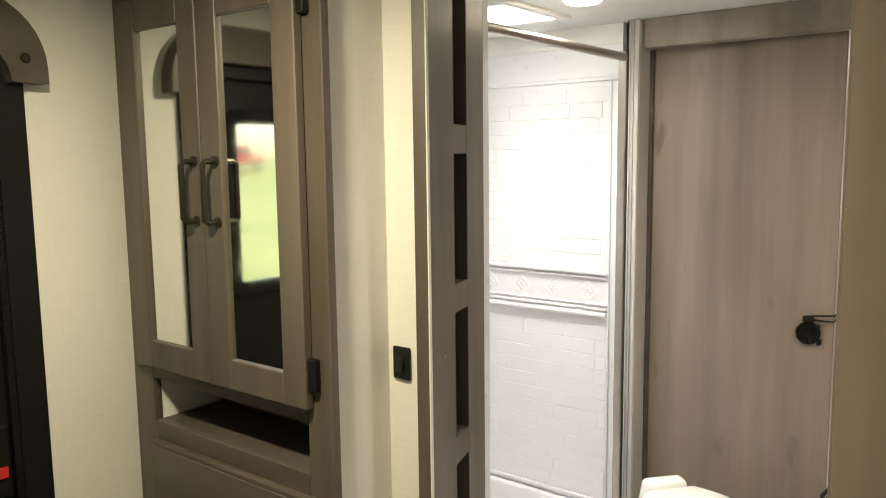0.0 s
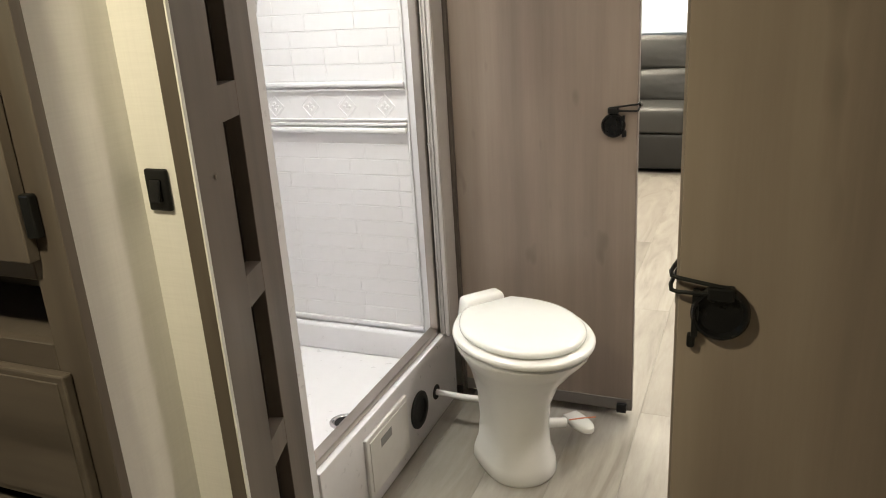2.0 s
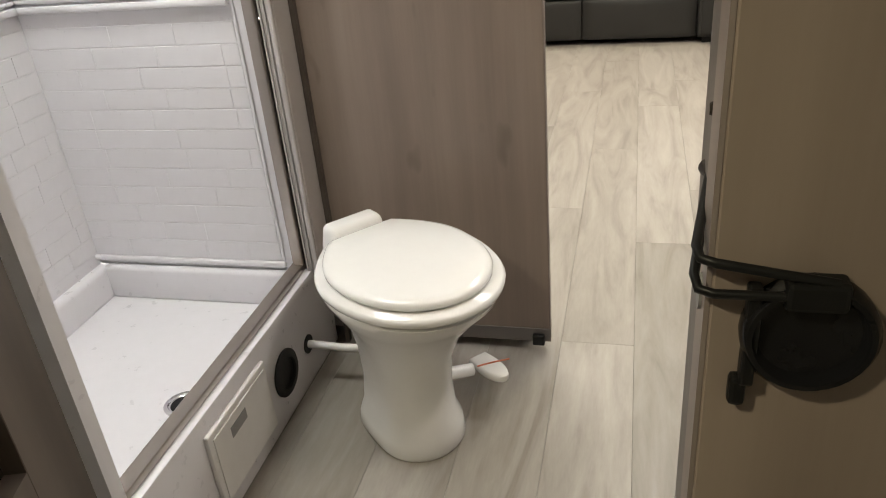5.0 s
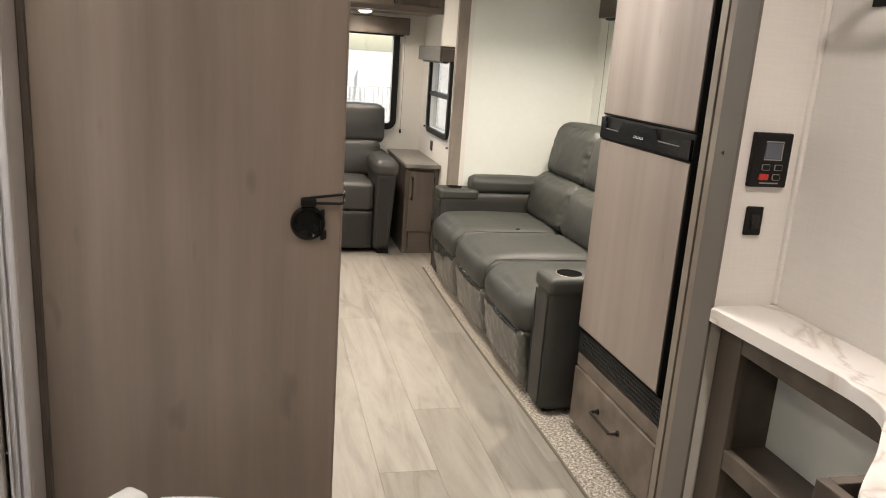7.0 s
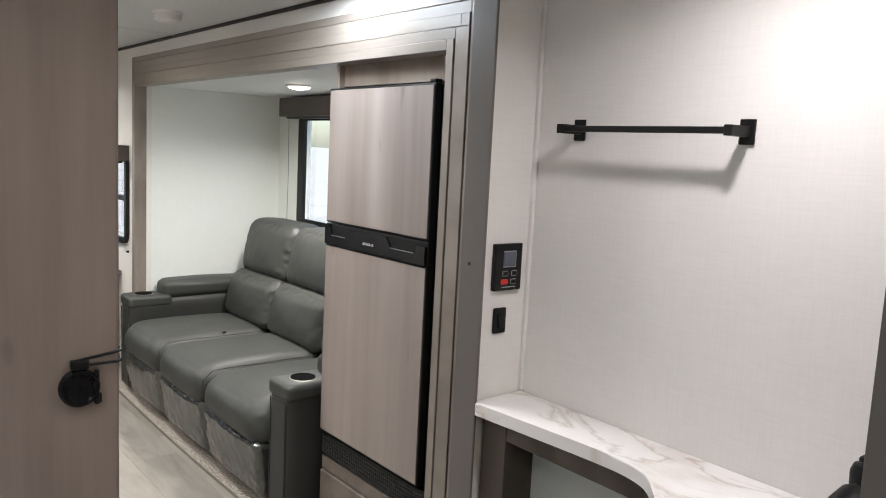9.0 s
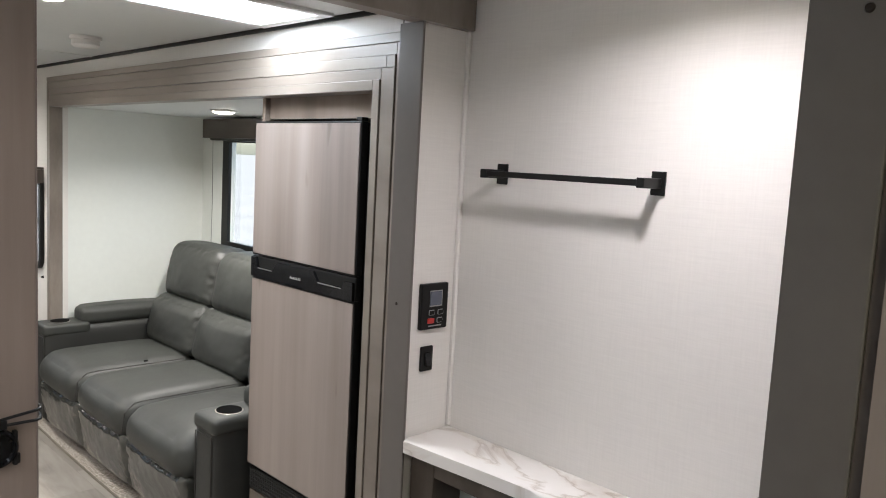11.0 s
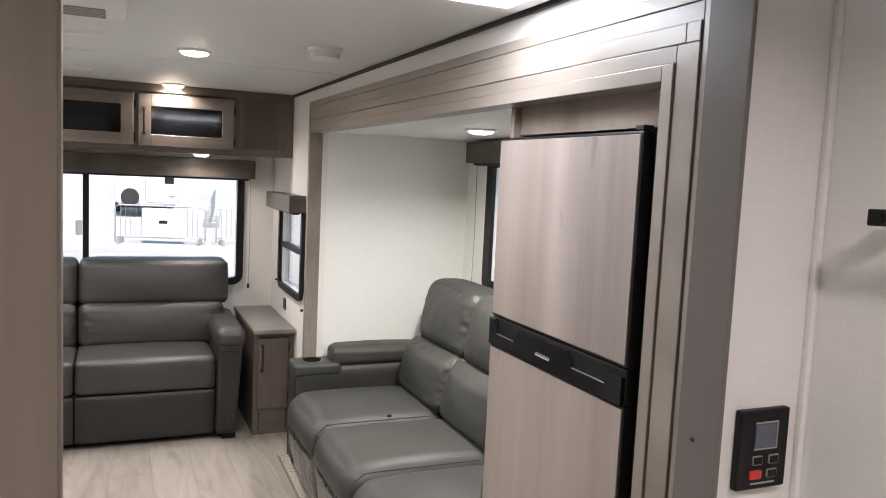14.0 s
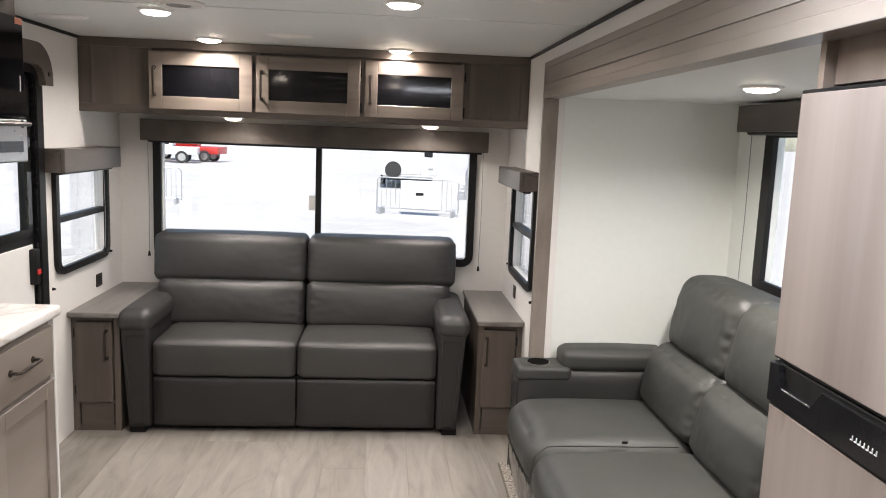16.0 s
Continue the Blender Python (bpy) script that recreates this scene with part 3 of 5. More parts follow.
def slide_trim():
    """Three nested frames, each proud of the next; the two outer heads are split by a groove."""
    t = thing("slide_trim", 0.51, 4.3, 0, "stepped grey-brown wood trim round the slide-out opening", "trim", kind="structure")
    x = (0.482, 0.4865, 0.491)
    for k, z0, z1, ya, yb in ((0, 1.757, 1.7875, 3.0, 5.796), (1, 1.788, 1.8195, 2.967, 5.820), (1, 1.8207, 1.855, 2.945, 5.820), (2, 1.8555, 1.8895, 2.907, 5.846), (2, 1.8907, 1.918, 2.887, 5.846)):
        part("head_board", boxes((x[k], RX + 0.02, ya, yb, z0, z1), r=0.0016), M["trim"], t)
    for k, w0, w1, top in ((0, 2.9995, 2.9685, 1.7875), (1, 2.9665, 2.9085, 1.8195), (1, 2.9445, 2.9085, 1.855), (2, 2.9065, 2.8875, 1.8895)):
        part("side_board", boxes((x[k], RX + 0.02, w1, w0, 0.0 if top != 1.855 else 1.8200, top), r=0.0014), M["trim"], t)
    for k, w0, w1, top in ((0, 5.7965, 5.8200, 1.7875), (1, 5.8205, 5.8455, 1.855), (2, 5.8465, 5.872, 1.918)):
        part("side_board", boxes((x[k], RX + 0.02, w0, w1, 0.0, top), r=0.0014), M["trim"], t)


slide_trim()


def window(name, axis, plane, out, u0, u1, z0, z1, label, bars=(), rail=0.035, depth=0.022):
    """A black-framed window with rounded corners; bars: ('u' or 'z', place)."""
    t = thing(name, *((plane, (u0 + u1) / 2, z0) if axis == "x" else ((u0 + u1) / 2, plane, z0)), label, "window", kind="structure")
    u, v = (u0 + u1) / 2, (z0 + z1) / 2
    part("window_frame", ring_frame(axis, u, v, plane, u1 - u0, z1 - z0, 0.07, rail, out * depth), M["black"], t, "black window frame", smooth=30)
    inner = -out * 0.02

    def cell(ua, ub, za, zb, a, b):
        a, b = sorted((plane + a, plane + b))
        return (a, b, ua, ub, za, zb) if axis == "x" else (ua, ub, a, b, za, zb)

    for way, at in bars:
        d = cell(at - 0.017, at + 0.017, z0 + 0.02, z1 - 0.02, inner - out * 0.01, out * 0.012) if way == "u" else cell(u0 + 0.02, u1 - 0.02, at - 0.014, at + 0.014, inner - out * 0.01, out * 0.012)
        part("glazing_bar", boxes(d, r=0.002, seg=1), M["black"], t)
    cuts = [u0 + 0.02] + [a for w, a in bars if w == "u"] + [u1 - 0.02]
    zcuts = [z0 + 0.02] + [a for w, a in bars if w == "z"] + [z1 - 0.02]
    for ua, ub in zip(cuts, cuts[1:]):
        for za, zb in zip(zcuts, zcuts[1:]):
            p = part("pane", boxes(cell(ua, ub, za, zb, inner, inner - out * 0.004)), M["glass"], t, "clear glass pane")
            p.visible_shadow = False
    return t


window("window_1", "y", REAR, -1, -1.58, 0.335, 0.78, 1.54, "wide black-framed rear window with two panes", [("u", -0.615)], 0.045)
window("window_2", "x", LX, 1, 6.085, 6.775, 0.835, 1.39, "small black-framed side window with a sliding lower half", [("z", 1.10)], 0.035)
window("window_3", "x", RX, -1, 6.045, 6.715, 0.815, 1.37, "small black-framed side window with a sliding lower half", [("z", 1.09)], 0.035)
window("window_4", "x", SX, -1, 4.37, 5.52, 0.95, 1.69, "black-framed window in the slide-out", [("u", 4.95)], 0.07)
single("window_latch", boxes((-0.672, -0.634, 7.005, 7.022, 1.10, 1.19), r=0.003), M["white"], "small pale sticker tag on the window bar", "tag")


def valance(name, axis, plane, out, u0, u1, z0, z1, depth):
    t = thing(name, *((plane, (u0 + u1) / 2, z0) if axis == "x" else ((u0 + u1) / 2, plane, z0)), "dark grey-brown upholstered window valance", "valance", "window valances")

    def cell(ua, ub, za, zb, a, b):
        a, b = sorted((plane + out * a, plane + out * b))
        return (a, b, ua, ub, za, zb) if axis == "x" else (ua, ub, a, b, za, zb)

    part("front_board", boxes(cell(u0, u1, z0, z1, depth - 0.018, depth), r=0.004), M["dark_trim"], t)
    part("top_board", boxes(cell(u0, u1, z1 - 0.014, z1 - 0.0005, 0, depth - 0.0185), r=0.002), M["dark_trim"], t)
    for ua in (u0, u1 - 0.018):
        part("end_board", boxes(cell(ua, ua + 0.018, z0, z1 - 0.015, 0, depth - 0.0185), r=0.002), M["dark_trim"], t)
    part("blind", boxes(cell(u0 + 0.03, u1 - 0.03, z0 - 0.012, z1 - 0.03, 0.025, 0.07), r=0.01), M["black"], t, "rolled black roller blind")
    return t


rear_valance = valance("valance", "y", REAR, -1, -1.625, 0.39, 1.484, 1.605, 0.106)
left_valance = valance("valance", "x", LX, 1, 6.0, 6.74, 1.335, 1.445, 0.10)
valance("valance", "x", RX, -1, 6.05, 6.76, 1.320, 1.416, 0.095)
slide_valance = valance("valance", "x", SX, -1, 4.3, 5.632, 1.640, 1.752, 0.10)


def blind_cord(owner, x, y, z0, z1):
    c = part("cord", tube(bmesh.new(), [(x, y, z0 + 0.02), (x + 0.004, y, (z0 + z1) / 2), (x, y, z1)], 0.0018, 6), M["label"], owner, "thin pale blind cord")
    part("tassel", disc(bmesh.new(), (x, y, z0), (0, 0, 1), 0.009, 0.028, 12, 0.004), M["black"], c, "black cord tassel")


blind_cord(rear_valance, -1.605, 6.99, 0.80, 1.49)
blind_cord(rear_valance, 0.37, 6.99, 0.76, 1.49)
blind_cord(slide_valance, 1.385, 5.66, 0.9, 1.64)
blind_cord(left_valance, -1.755, 6.70, 0.86, 1.34)


# ---- ceiling fittings ----
def puck(x, y, z, rad=0.055):
    t = thing("ceiling_light", x, y, z, "round recessed light with a warm glowing lens", "light", "recessed lights")
    part("rim", lathe([(rad + 0.012, z), (rad + 0.012, z - 0.004), (rad + 0.004, z - 0.010), (rad, z - 0.010)], 32, (x, y)), M["white"], t, "white plastic rim", smooth=40)
    part("lens", lathe([(rad - 0.001, z - 0.009), (rad * 0.8, z - 0.017), (rad * 0.4, z - 0.021), (0.002, z - 0.022)], 32, (x, y)), M["lens"], t, "glowing frosted lens", smooth=60)


for x, y in CEILING_SPOTS:
    puck(x, y, TOP)
puck(0.961, 4.752, STOP)
puck(-1.08, 2.2, TOP)
puck(0.17, 1.93, TOP)
puck(-0.92, 0.62, TOP)
puck(-1.06, 6.72, 1.632, 0.045)
puck(0.03, 6.72, 1.632, 0.045)


def skylight(x0, x1, y0, y1, label):
    t = thing("skylight", (x0 + x1) / 2, (y0 + y1) / 2, TOP, label, "skylight")
    f = 0.035
    part("surround", boxes((x0 - f, x1 + f, y0 - f, y0, TOP - 0.012, TOP), (x0 - f, x1 + f, y1, y1 + f, TOP - 0.012, TOP), (x0 - f, x0, y0, y1, TOP - 0.012, TOP), (x1, x1 + f, y0, y1, TOP - 0.012, TOP), r=0.003), M["white"], t, "white plastic surround")
    part("diffuser", boxes((x0, x1, y0, y1, TOP - 0.008, TOP - 0.001)), M["skylens"], t, "bright daylight diffuser")


skylight(-0.09, 0.46, 3.25, 3.585, "bright rectangular skylight in the ceiling")
skylight(-1.58, -1.28, 2.10, 2.41, "bright square skylight above the shower")


def smoke_detector(x, y):
    t = thing("smoke_detector", x, y, TOP, "round white smoke detector on the ceiling", "detector")
    part("base", lathe([(0.062, TOP), (0.062, TOP - 0.012), (0.056, TOP - 0.014)], 28, (x, y)), M["white"], t, smooth=40)
    part("cover", lathe([(0.054, TOP - 0.014), (0.056, TOP - 0.034), (0.046, TOP - 0.042), (0.002, TOP - 0.043)], 28, (x, y)), M["white"], t, smooth=40)


smoke_detector(0.248, 4.60)


def round_vent(x, y, rad):
    t = thing("ceiling_vent", x, y, TOP, "round white ceiling vent with rings", "vent")
    part("flange", lathe([(rad, TOP), (rad, TOP - 0.006), (rad - 0.012, TOP - 0.012), (rad - 0.02, TOP - 0.004)], 32, (x, y)), M["white"], t, smooth=40)
    for k in range(3):
        r = rad * (0.7 - 0.2 * k)
        part("ring", lathe([(r, TOP - 0.006), (r - 0.004, TOP - 0.013), (r - 0.012, TOP - 0.013), (r - 0.016, TOP - 0.006)], 28, (x, y)), M["label"] if k else M["white"], t, smooth=40)


round_vent(-0.955, 5.22, 0.09)


def oval_vent(x, y):
    t = thing("ceiling_vent", x, y, TOP, "low white oval ceiling vent cover", "vent")
    part("cover", lathe([(0.11, TOP), (0.105, TOP - 0.008), (0.08, TOP - 0.014), (0.002, TOP - 0.015)], 28, (x, y), (1, 0.4)), M["white"], t, smooth=50)


oval_vent(-0.66, 5.98)
oval_vent(-1.555, 5.72)
oval_vent(-0.59, 4.77)


def roof_unit(x0, x1, y0, y1):
    t = thing("air_conditioner", (x0 + x1) / 2, (y0 + y1) / 2, TOP, "white ceiling air conditioner with louvres", "air conditioner")
    part("shell", boxes((x0, x1, y0, y1, TOP - 0.045, TOP - 0.001), r=0.015), M["white"], t, smooth=40)
    for k in range(6):
        y = y1 - 0.17 + k * 0.022
        part("louvre", boxes((x0 + 0.05, x1 - 0.05, y, y + 0.012, TOP - 0.049, TOP - 0.0445), r=0.001, seg=1), M["label"], t)


roof_unit(-0.86, -0.42, 3.80, 4.235)


# ---- bedroom side ----
def mirror_cabinet():
    t = thing("wardrobe_cabinet", -1.39, 1.4, 0, "grey-brown wooden cabinet with two mirrored doors over drawers", "cabinet")
    y = 1.167
    # carcass
    part("side_panel", boxes((-1.745, -1.72, y + 0.02, 1.70, 0, 1.985)), M["cabinet"], t)
    part("side_panel", boxes((-1.118, -1.098, y + 0.02, 1.70, 0, 1.985)), M["cabinet"], t)
    part("back_panel", boxes((-1.72, -1.1185, 1.68, 1.70, 0, 1.985)), M["wall"], t)
    part("shelf", boxes((-1.718, -1.12, y + 0.022, 1.678, 0.915, 0.944)), M["dark_trim"], t, "dark brown open shelf")
    part("shelf", boxes((-1.718, -1.12, y + 0.022, 1.678, 1.055, 1.078)), M["dark_trim"], t)
    part("cubby_lining", boxes((-1.668, -1.6605, y + 0.0225, 1.354, 0.9445, 1.0545)), M["wall_slide"], t, "pale lining of the open shelf")
    part("cubby_back", boxes((-1.6675, -1.1185, 1.355, 1.363, 0.9445, 1.0545)), M["dark_trim"], t, "dark brown back of the open shelf")
    for d in ((-1.740, -1.66, 0, 1.985), (-1.126, -1.058, 0, 1.985)):
        part("stile", boxes((d[0], d[1], y, y + 0.02, d[2], d[3]), r=0.0015, seg=1), M["cabinet"], t)
    for z0, z1 in ((1.05, 1.087), (0.885, 0.946), (1.93, 1.985), (0.0, 0.09)):
        part("rail", boxes((-1.659, -1.127, y, y + 0.02, z0, z1), r=0.0015, seg=1), M["cabinet_x"], t)
    for u0, u1, hx in ((-1.690, -1.4015, -1.424), (-1.3985, -1.107, -1.352)):
        d = shaker("door", "y", y - 0.001, -1, u0, u1, 1.084, 1.905, 0.064, t, M["cabinet"], M["mirror"], "mirror", "", "tall narrow mirror", 0.02)
        bar_handle(d, (hx, y - 0.021, 1.432), (hx, y - 0.021, 1.556), (0, -0.032, 0), 0.006)
    for z in (1.152, 1.85):
        h = part("hinge", boxes((-1.1065, -1.086, y - 0.016, y - 0.001, z - 0.032, z + 0.032), r=0.003), M["black"], t, "black hinge")
    for z0, z1 in ((0.665, 0.905), (0.395, 0.64), (0.12, 0.37)):
        d = part("drawer", boxes((-1.66, -1.100, y - 0.020, y - 0.001, z0, z1), r=0.004), M["cabinet_x"], t)
        part("drawer_lip", boxes((-1.648, -1.112, y - 0.0225, y - 0.0195, z0 + 0.012, z1 - 0.012), r=0.001, seg=1), M["cabinet_x"], d)
        zz = z1 - 0.104
        bar_handle(d, (-1.46, y - 0.022, zz), (-1.30, y - 0.022, zz), (0, -0.032, 0), 0.006)


mirror_cabinet()


def rocker_switch(x, y, z, name="light_switch"):
    t = thing(name, x, y, z, "black rocker light switch on a cream wall", "switch", "light switches")
    part("plate", boxes((x - 0.022, x + 0.022, y - 0.009, y - 0.0005, z - 0.034, z + 0.034), r=0.004, seg=3), M["black"], t, smooth=40)
    bm = boxes((x - 0.011, x + 0.011, y - 0.016, y - 0.008, z - 0.018, z + 0.018), r=0.003)
    for v in bm.verts:
        if v.co.y < y - 0.012:
            v.co.y += 0.004 * (v.co.z - z) / 0.018
    part("rocker", bm, M["black_gloss"], t, smooth=40)


rocker_switch(-1.033, 1.345, 1.145)
rocker_switch(0.444, 2.680, 1.037)


def linen_shelf():
    """A tall narrow set of pigeonholes standing at an angle between the wall strip and the shower."""
    t = thing("linen_shelf", -1.02, 1.54, 0, "tall grey-brown shelf front with a column of narrow openings", "shelf")
    a = Matrix.Translation((-0.963, 1.346, 0)) @ Matrix.Rotation(math.atan2(0.343, -0.107), 4, "Z")

    def turned(bm):
        bmesh.ops.transform(bm, matrix=a, verts=bm.verts[:])
        return bm

    # along the front, then depth to the left of it
    slots = [(1.627, 1.907), (1.286, 1.566), (0.944, 1.225), (0.600, 0.884), (0.258, 0.541)]
    part("stile", turned(boxes((0.0, 0.1495, 0.0, 0.03, 0, 1.985), r=0.001, seg=1)), M["cabinet"], t, "broad grey-brown stile with a screw head")
    part("stile", turned(boxes((0.2365, 0.360, 0.0, 0.03, 0, 1.985), r=0.001, seg=1)), M["cabinet"], t)
    edges = [1.985] + [z for s in slots for z in (s[1], s[0])] + [0.0]
    for z1, z0 in zip(edges[::2], edges[1::2]):
        part("rail", turned(boxes((0.150, 0.236, 0.0005, 0.03, z0, z1))), M["cabinet"], t)
    part("back_panel", turned(boxes((0.12, 0.29, 0.075, 0.085, 0, 1.985))), M["dark_trim"], t, "dark brown lining behind the openings")
    part("lining", turned(boxes((0.140, 0.148, 0.031, 0.0745, 0, 1.985))), M["dark_trim"], t)
    part("lining", turned(boxes((0.238, 0.246, 0.031, 0.0745, 0, 1.985))), M["dark_trim"], t)
    part("screw", turned(disc(bmesh.new(), (0.077, 0.001, 1.148), (0, -1, 0), 0.004, 0.003, 10)), M["nickel"], t)


linen_shelf()


def latch(parent_name, x, y, z, out, side, reach, back, drop=0.0):
    """A round flush pull with a wire hook that swings round the door's edge. side: the way to the edge."""
    t = thing(parent_name, x, y, z, "round black door pull with a bent wire hook", "door latch", "door latches")
    part("pull", lathe([(0.036, 0), (0.036, 0.010), (0.033, 0.014), (0.030, 0.014), (0.027, 0.006), (0.001, 0.004)], 32), M["black_gloss"], t, smooth=40)
    p = t.children[0]
    p.data.transform(Matrix.Translation((x, y, z)) @ Matrix.Rotation(radians(90 if out < 0 else -90), 4, "X"))
    part("keeper", boxes((x - 0.004 + side * 0.030, x + 0.004 + side * 0.030, y + out * 0.012, y, z - 0.035, z + 0.03), r=0.002), M["black"], t)
    hx = x + side * reach
    z -= drop
    o = y + out * 0.012
    end = o - out * back
    bm = bmesh.new()
    tube(bm, [(x + side * 0.004, o, z + 0.044), (hx - side * 0.010, o, z + 0.044), (hx - side * 0.002, o - out * 0.003, z + 0.045), (hx, o - out * 0.012, z + 0.049), (hx - side * drop * 0.8, end, z + 0.043 + back * 0.25)], 0.0029, 8)
    tube(bm, [(x - side * 0.010, o, z + 0.053), (hx - side * 0.010, o, z + 0.063), (hx - side * 0.002, o - out * 0.003, z + 0.064), (hx, o - out * 0.012, z + 0.067), (hx - side * drop * 0.8, end, z + 0.062 + back * 0.08)], 0.0029, 8)
    part("wire_hook", bm, M["black"], t, "bent black wire hook", smooth=60)
    part("pivot", boxes((x - 0.016, x + 0.016, *sorted((y, y + out * 0.016)), z + 0.036, z + 0.054), r=0.003), M["black"], t)
    part("tab", boxes((x + side * 0.034 - 0.005, x + side * 0.034 + 0.005, *sorted((y, y + out * 0.010)), z - 0.034, z - 0.014), r=0.003), M["black"], t)
    part("catch", disc(bmesh.new(), (hx - side * drop * 0.8, end - 0.006 * out, z + 0.0525 + back * 0.165), (0, out, 0), 0.0068, 0.011, 14, 0.003), M["bronze"], t, "small metal catch", smooth=40)


def sliding_door(name, x0, x1, y0, y1, z1, label, edge_x, rail):
    t = thing(name, (x0 + x1) / 2, y0, 0, label, "door", kind="structure")
    part("leaf", boxes((x0, x1, y0, y1, 0.03, z1), r=0.0015, seg=1), M["door"], t)
    part("edge_strip", boxes((min(edge_x, edge_x + 0.003) if edge_x > 0 else edge_x, edge_x + 0.003, y0 + 0.001, y1 - 0.001, 0.031, z1 - 0.001)), M["fridge"], t, "pale edge banding")
    if rail:
        part("floor_guide", boxes((x0, x1 + 0.004, y0 - 0.004, y0 - 0.0005, 0.034, 0.075), r=0.001, seg=1), M["jamb"], t, "grey guide strip along the foot")
        part("roller_bracket", boxes((x1 - 0.045, x1 - 0.012, y0 - 0.022, y0 - 0.005, 0.03, 0.062), r=0.004), M["black"], t, "black roller bracket")
    return t


# a dark strip stands in for the shadow between pilaster and door
structure("trim_door_stop", boxes((-1.0935, -1.081, 2.720, 2.7375, 0.0, 1.904), r=0.001, seg=1), M["dark_trim"], "dark brown strip for the shadow beside the sliding door", "trim")
sliding_door("door_1", -1.092, -0.497, 2.738, 2.766, 1.93, "taupe wood-grain sliding door standing half open", -0.497, True)
latch("door_latch", -0.566, 2.738, 0.999, -1, 1, 0.0745, 0.03)
sliding_door("door_2", -0.247, 0.43, 1.377, 1.420, 1.96, "dark taupe sliding door slid open against the bedroom wall", -0.2502, False)
latch("door_latch", -0.195, 1.377, 1.010, -1, -1, 0.062, 0.110, 0.017)
# dark strip filling the gap behind the open door
structure("trim_gap_seal", boxes((-0.2430, -0.10, 1.4205, 1.4305, 0, 1.96)), M["dark_trim"], "dark brown gap strip between door and jamb", "trim")
for z in (1.112, 0.55, 1.7):
    single("jamb_screw", disc(bmesh.new(), (-0.2465, 1.455, z), (-1, 0, 0), 0.0045, 0.002, 12, 0.001), M["bronze"], "small brown screw in the door jamb", "screw", "jamb screws")
single("jamb_screw", disc(bmesh.new(), (0.365, 2.716, 1.186), (-1, 0, 0), 0.0045, 0.002, 12, 0.001), M["bronze"], "small brown screw in the door jamb", "screw", "jamb screws")
single("door_plug", disc(bmesh.new(), (-0.2502, 1.400, 1.018), (-1, 0, 0), 0.011, 0.002, 20), M["label"], "grey round plug in the door's edge", "plug")


def entry_door(name, y0, y1, pane, label, lower):
    """A black outer door in its frame, seen from inside, under an arched brown head trim."""
    t = thing(name, LX, (y0 + y1) / 2, 0, label, "door", kind="structure")
    mid, w = (y0 + y1) / 2, y1 - y0
    part("door_frame", ring_frame("x", mid, 0.90, LX, w + 0.09, 1.87, 0.10, 0.06, 0.018), M["black"], t, "black metal door frame", smooth=30)
    part("inner_frame", ring_frame("x", mid, 0.90, LX - 0.01, w - 0.02, 1.79, 0.08, 0.02, 0.022), M["black_gloss"], t, smooth=30)
    py0, py1, pz0, pz1 = pane
    bm = wall_cells("x", LX - 0.045, LX - 0.012, y0 + 0.001, y1 - 0.001, 0.001, 1.799, [(py0, py1, pz0, pz1)])
    part("leaf", bm, M["black"], t, "black door leaf")
    part("pane_frame", ring_frame("x", (py0 + py1) / 2, (pz0 + pz1) / 2, LX - 0.012, py1 - py0 + 0.05, pz1 - pz0 + 0.05, 0.05, 0.04, 0.012), M["black_gloss"], t, smooth=30)
    p = part("pane", boxes((LX - 0.03, LX - 0.026, py0, py1, pz0, pz1)), M["glass"], t, "clear glass pane")
    p.visible_shadow = False
    # arched head trim
    bm = bmesh.new()
    ya, yb, r = y0 - 0.085, y1 + 0.085, 0.15
    outer = [(yb, 1.725)] + [(yb - r + r * math.cos(radians(a)), 1.905 - r + r * math.sin(radians(a))) for a in range(0, 91, 10)]
    outer += [(ya + r - r * math.sin(radians(a)), 1.905 - r + r * math.cos(radians(a))) for a in range(0, 91, 10)] + [(ya, 1.725)]
    inner = [(y0 - 0.01, 1.725)] + [(y0 + 0.08 - 0.09 * math.cos(radians(a)), 1.725 + 0.085 * math.sin(radians(a))) for a in range(10, 91, 16)]
    inner += [(y1 - 0.08 + 0.09 * math.sin(radians(a)), 1.725 + 0.085 * math.cos(radians(a))) for a in range(0, 81, 16)] + [(y1 + 0.01, 1.725)]
    loop = outer + inner
    front, back = [bm.verts.new((LX + 0.050, *p)) for p in loop], [bm.verts.new((LX + 0.0005, *p)) for p in loop]
    bm.faces.new(front)
    bm.faces.new(back[::-1])
    for k in range(len(loop)):
        bm.faces.new((front[k], front[(k + 1) % len(loop)], back[(k + 1) % len(loop)], back[k]))
    part("head_trim", bm, M["dark_trim"], t, "dark brown arched head trim")
    for y in (ya + 0.045, yb - 0.045):
        part("cap", disc(bmesh.new(), (LX + 0.050, y, 1.775), (1, 0, 0), 0.011, 0.005, 18, 0.003), M["bronze"], t)
    part("lock", boxes((LX - 0.012, LX + 0.02, *(sorted((y1 - 0.09, y1 - 0.04))), 0.84, 1.0), r=0.006), M["black"], t)
    part("lock_tab", boxes((LX + 0.02, LX + 0.028, y1 - 0.08, y1 - 0.05, 0.885, 0.91), r=0.003), M["red"], t, "red lock tab")
    if lower:
        part("lower_panel", boxes((LX - 0.012, LX - 0.006, y0 + 0.05, y1 - 0.05, 0.30, 1.02), r=0.003), M["white"], t, "pale lower door panel")
    part("threshold", boxes((LX - 0.045, LX + 0.02, y0, y1, 0.0, 0.0012)), M["nickel"], t)


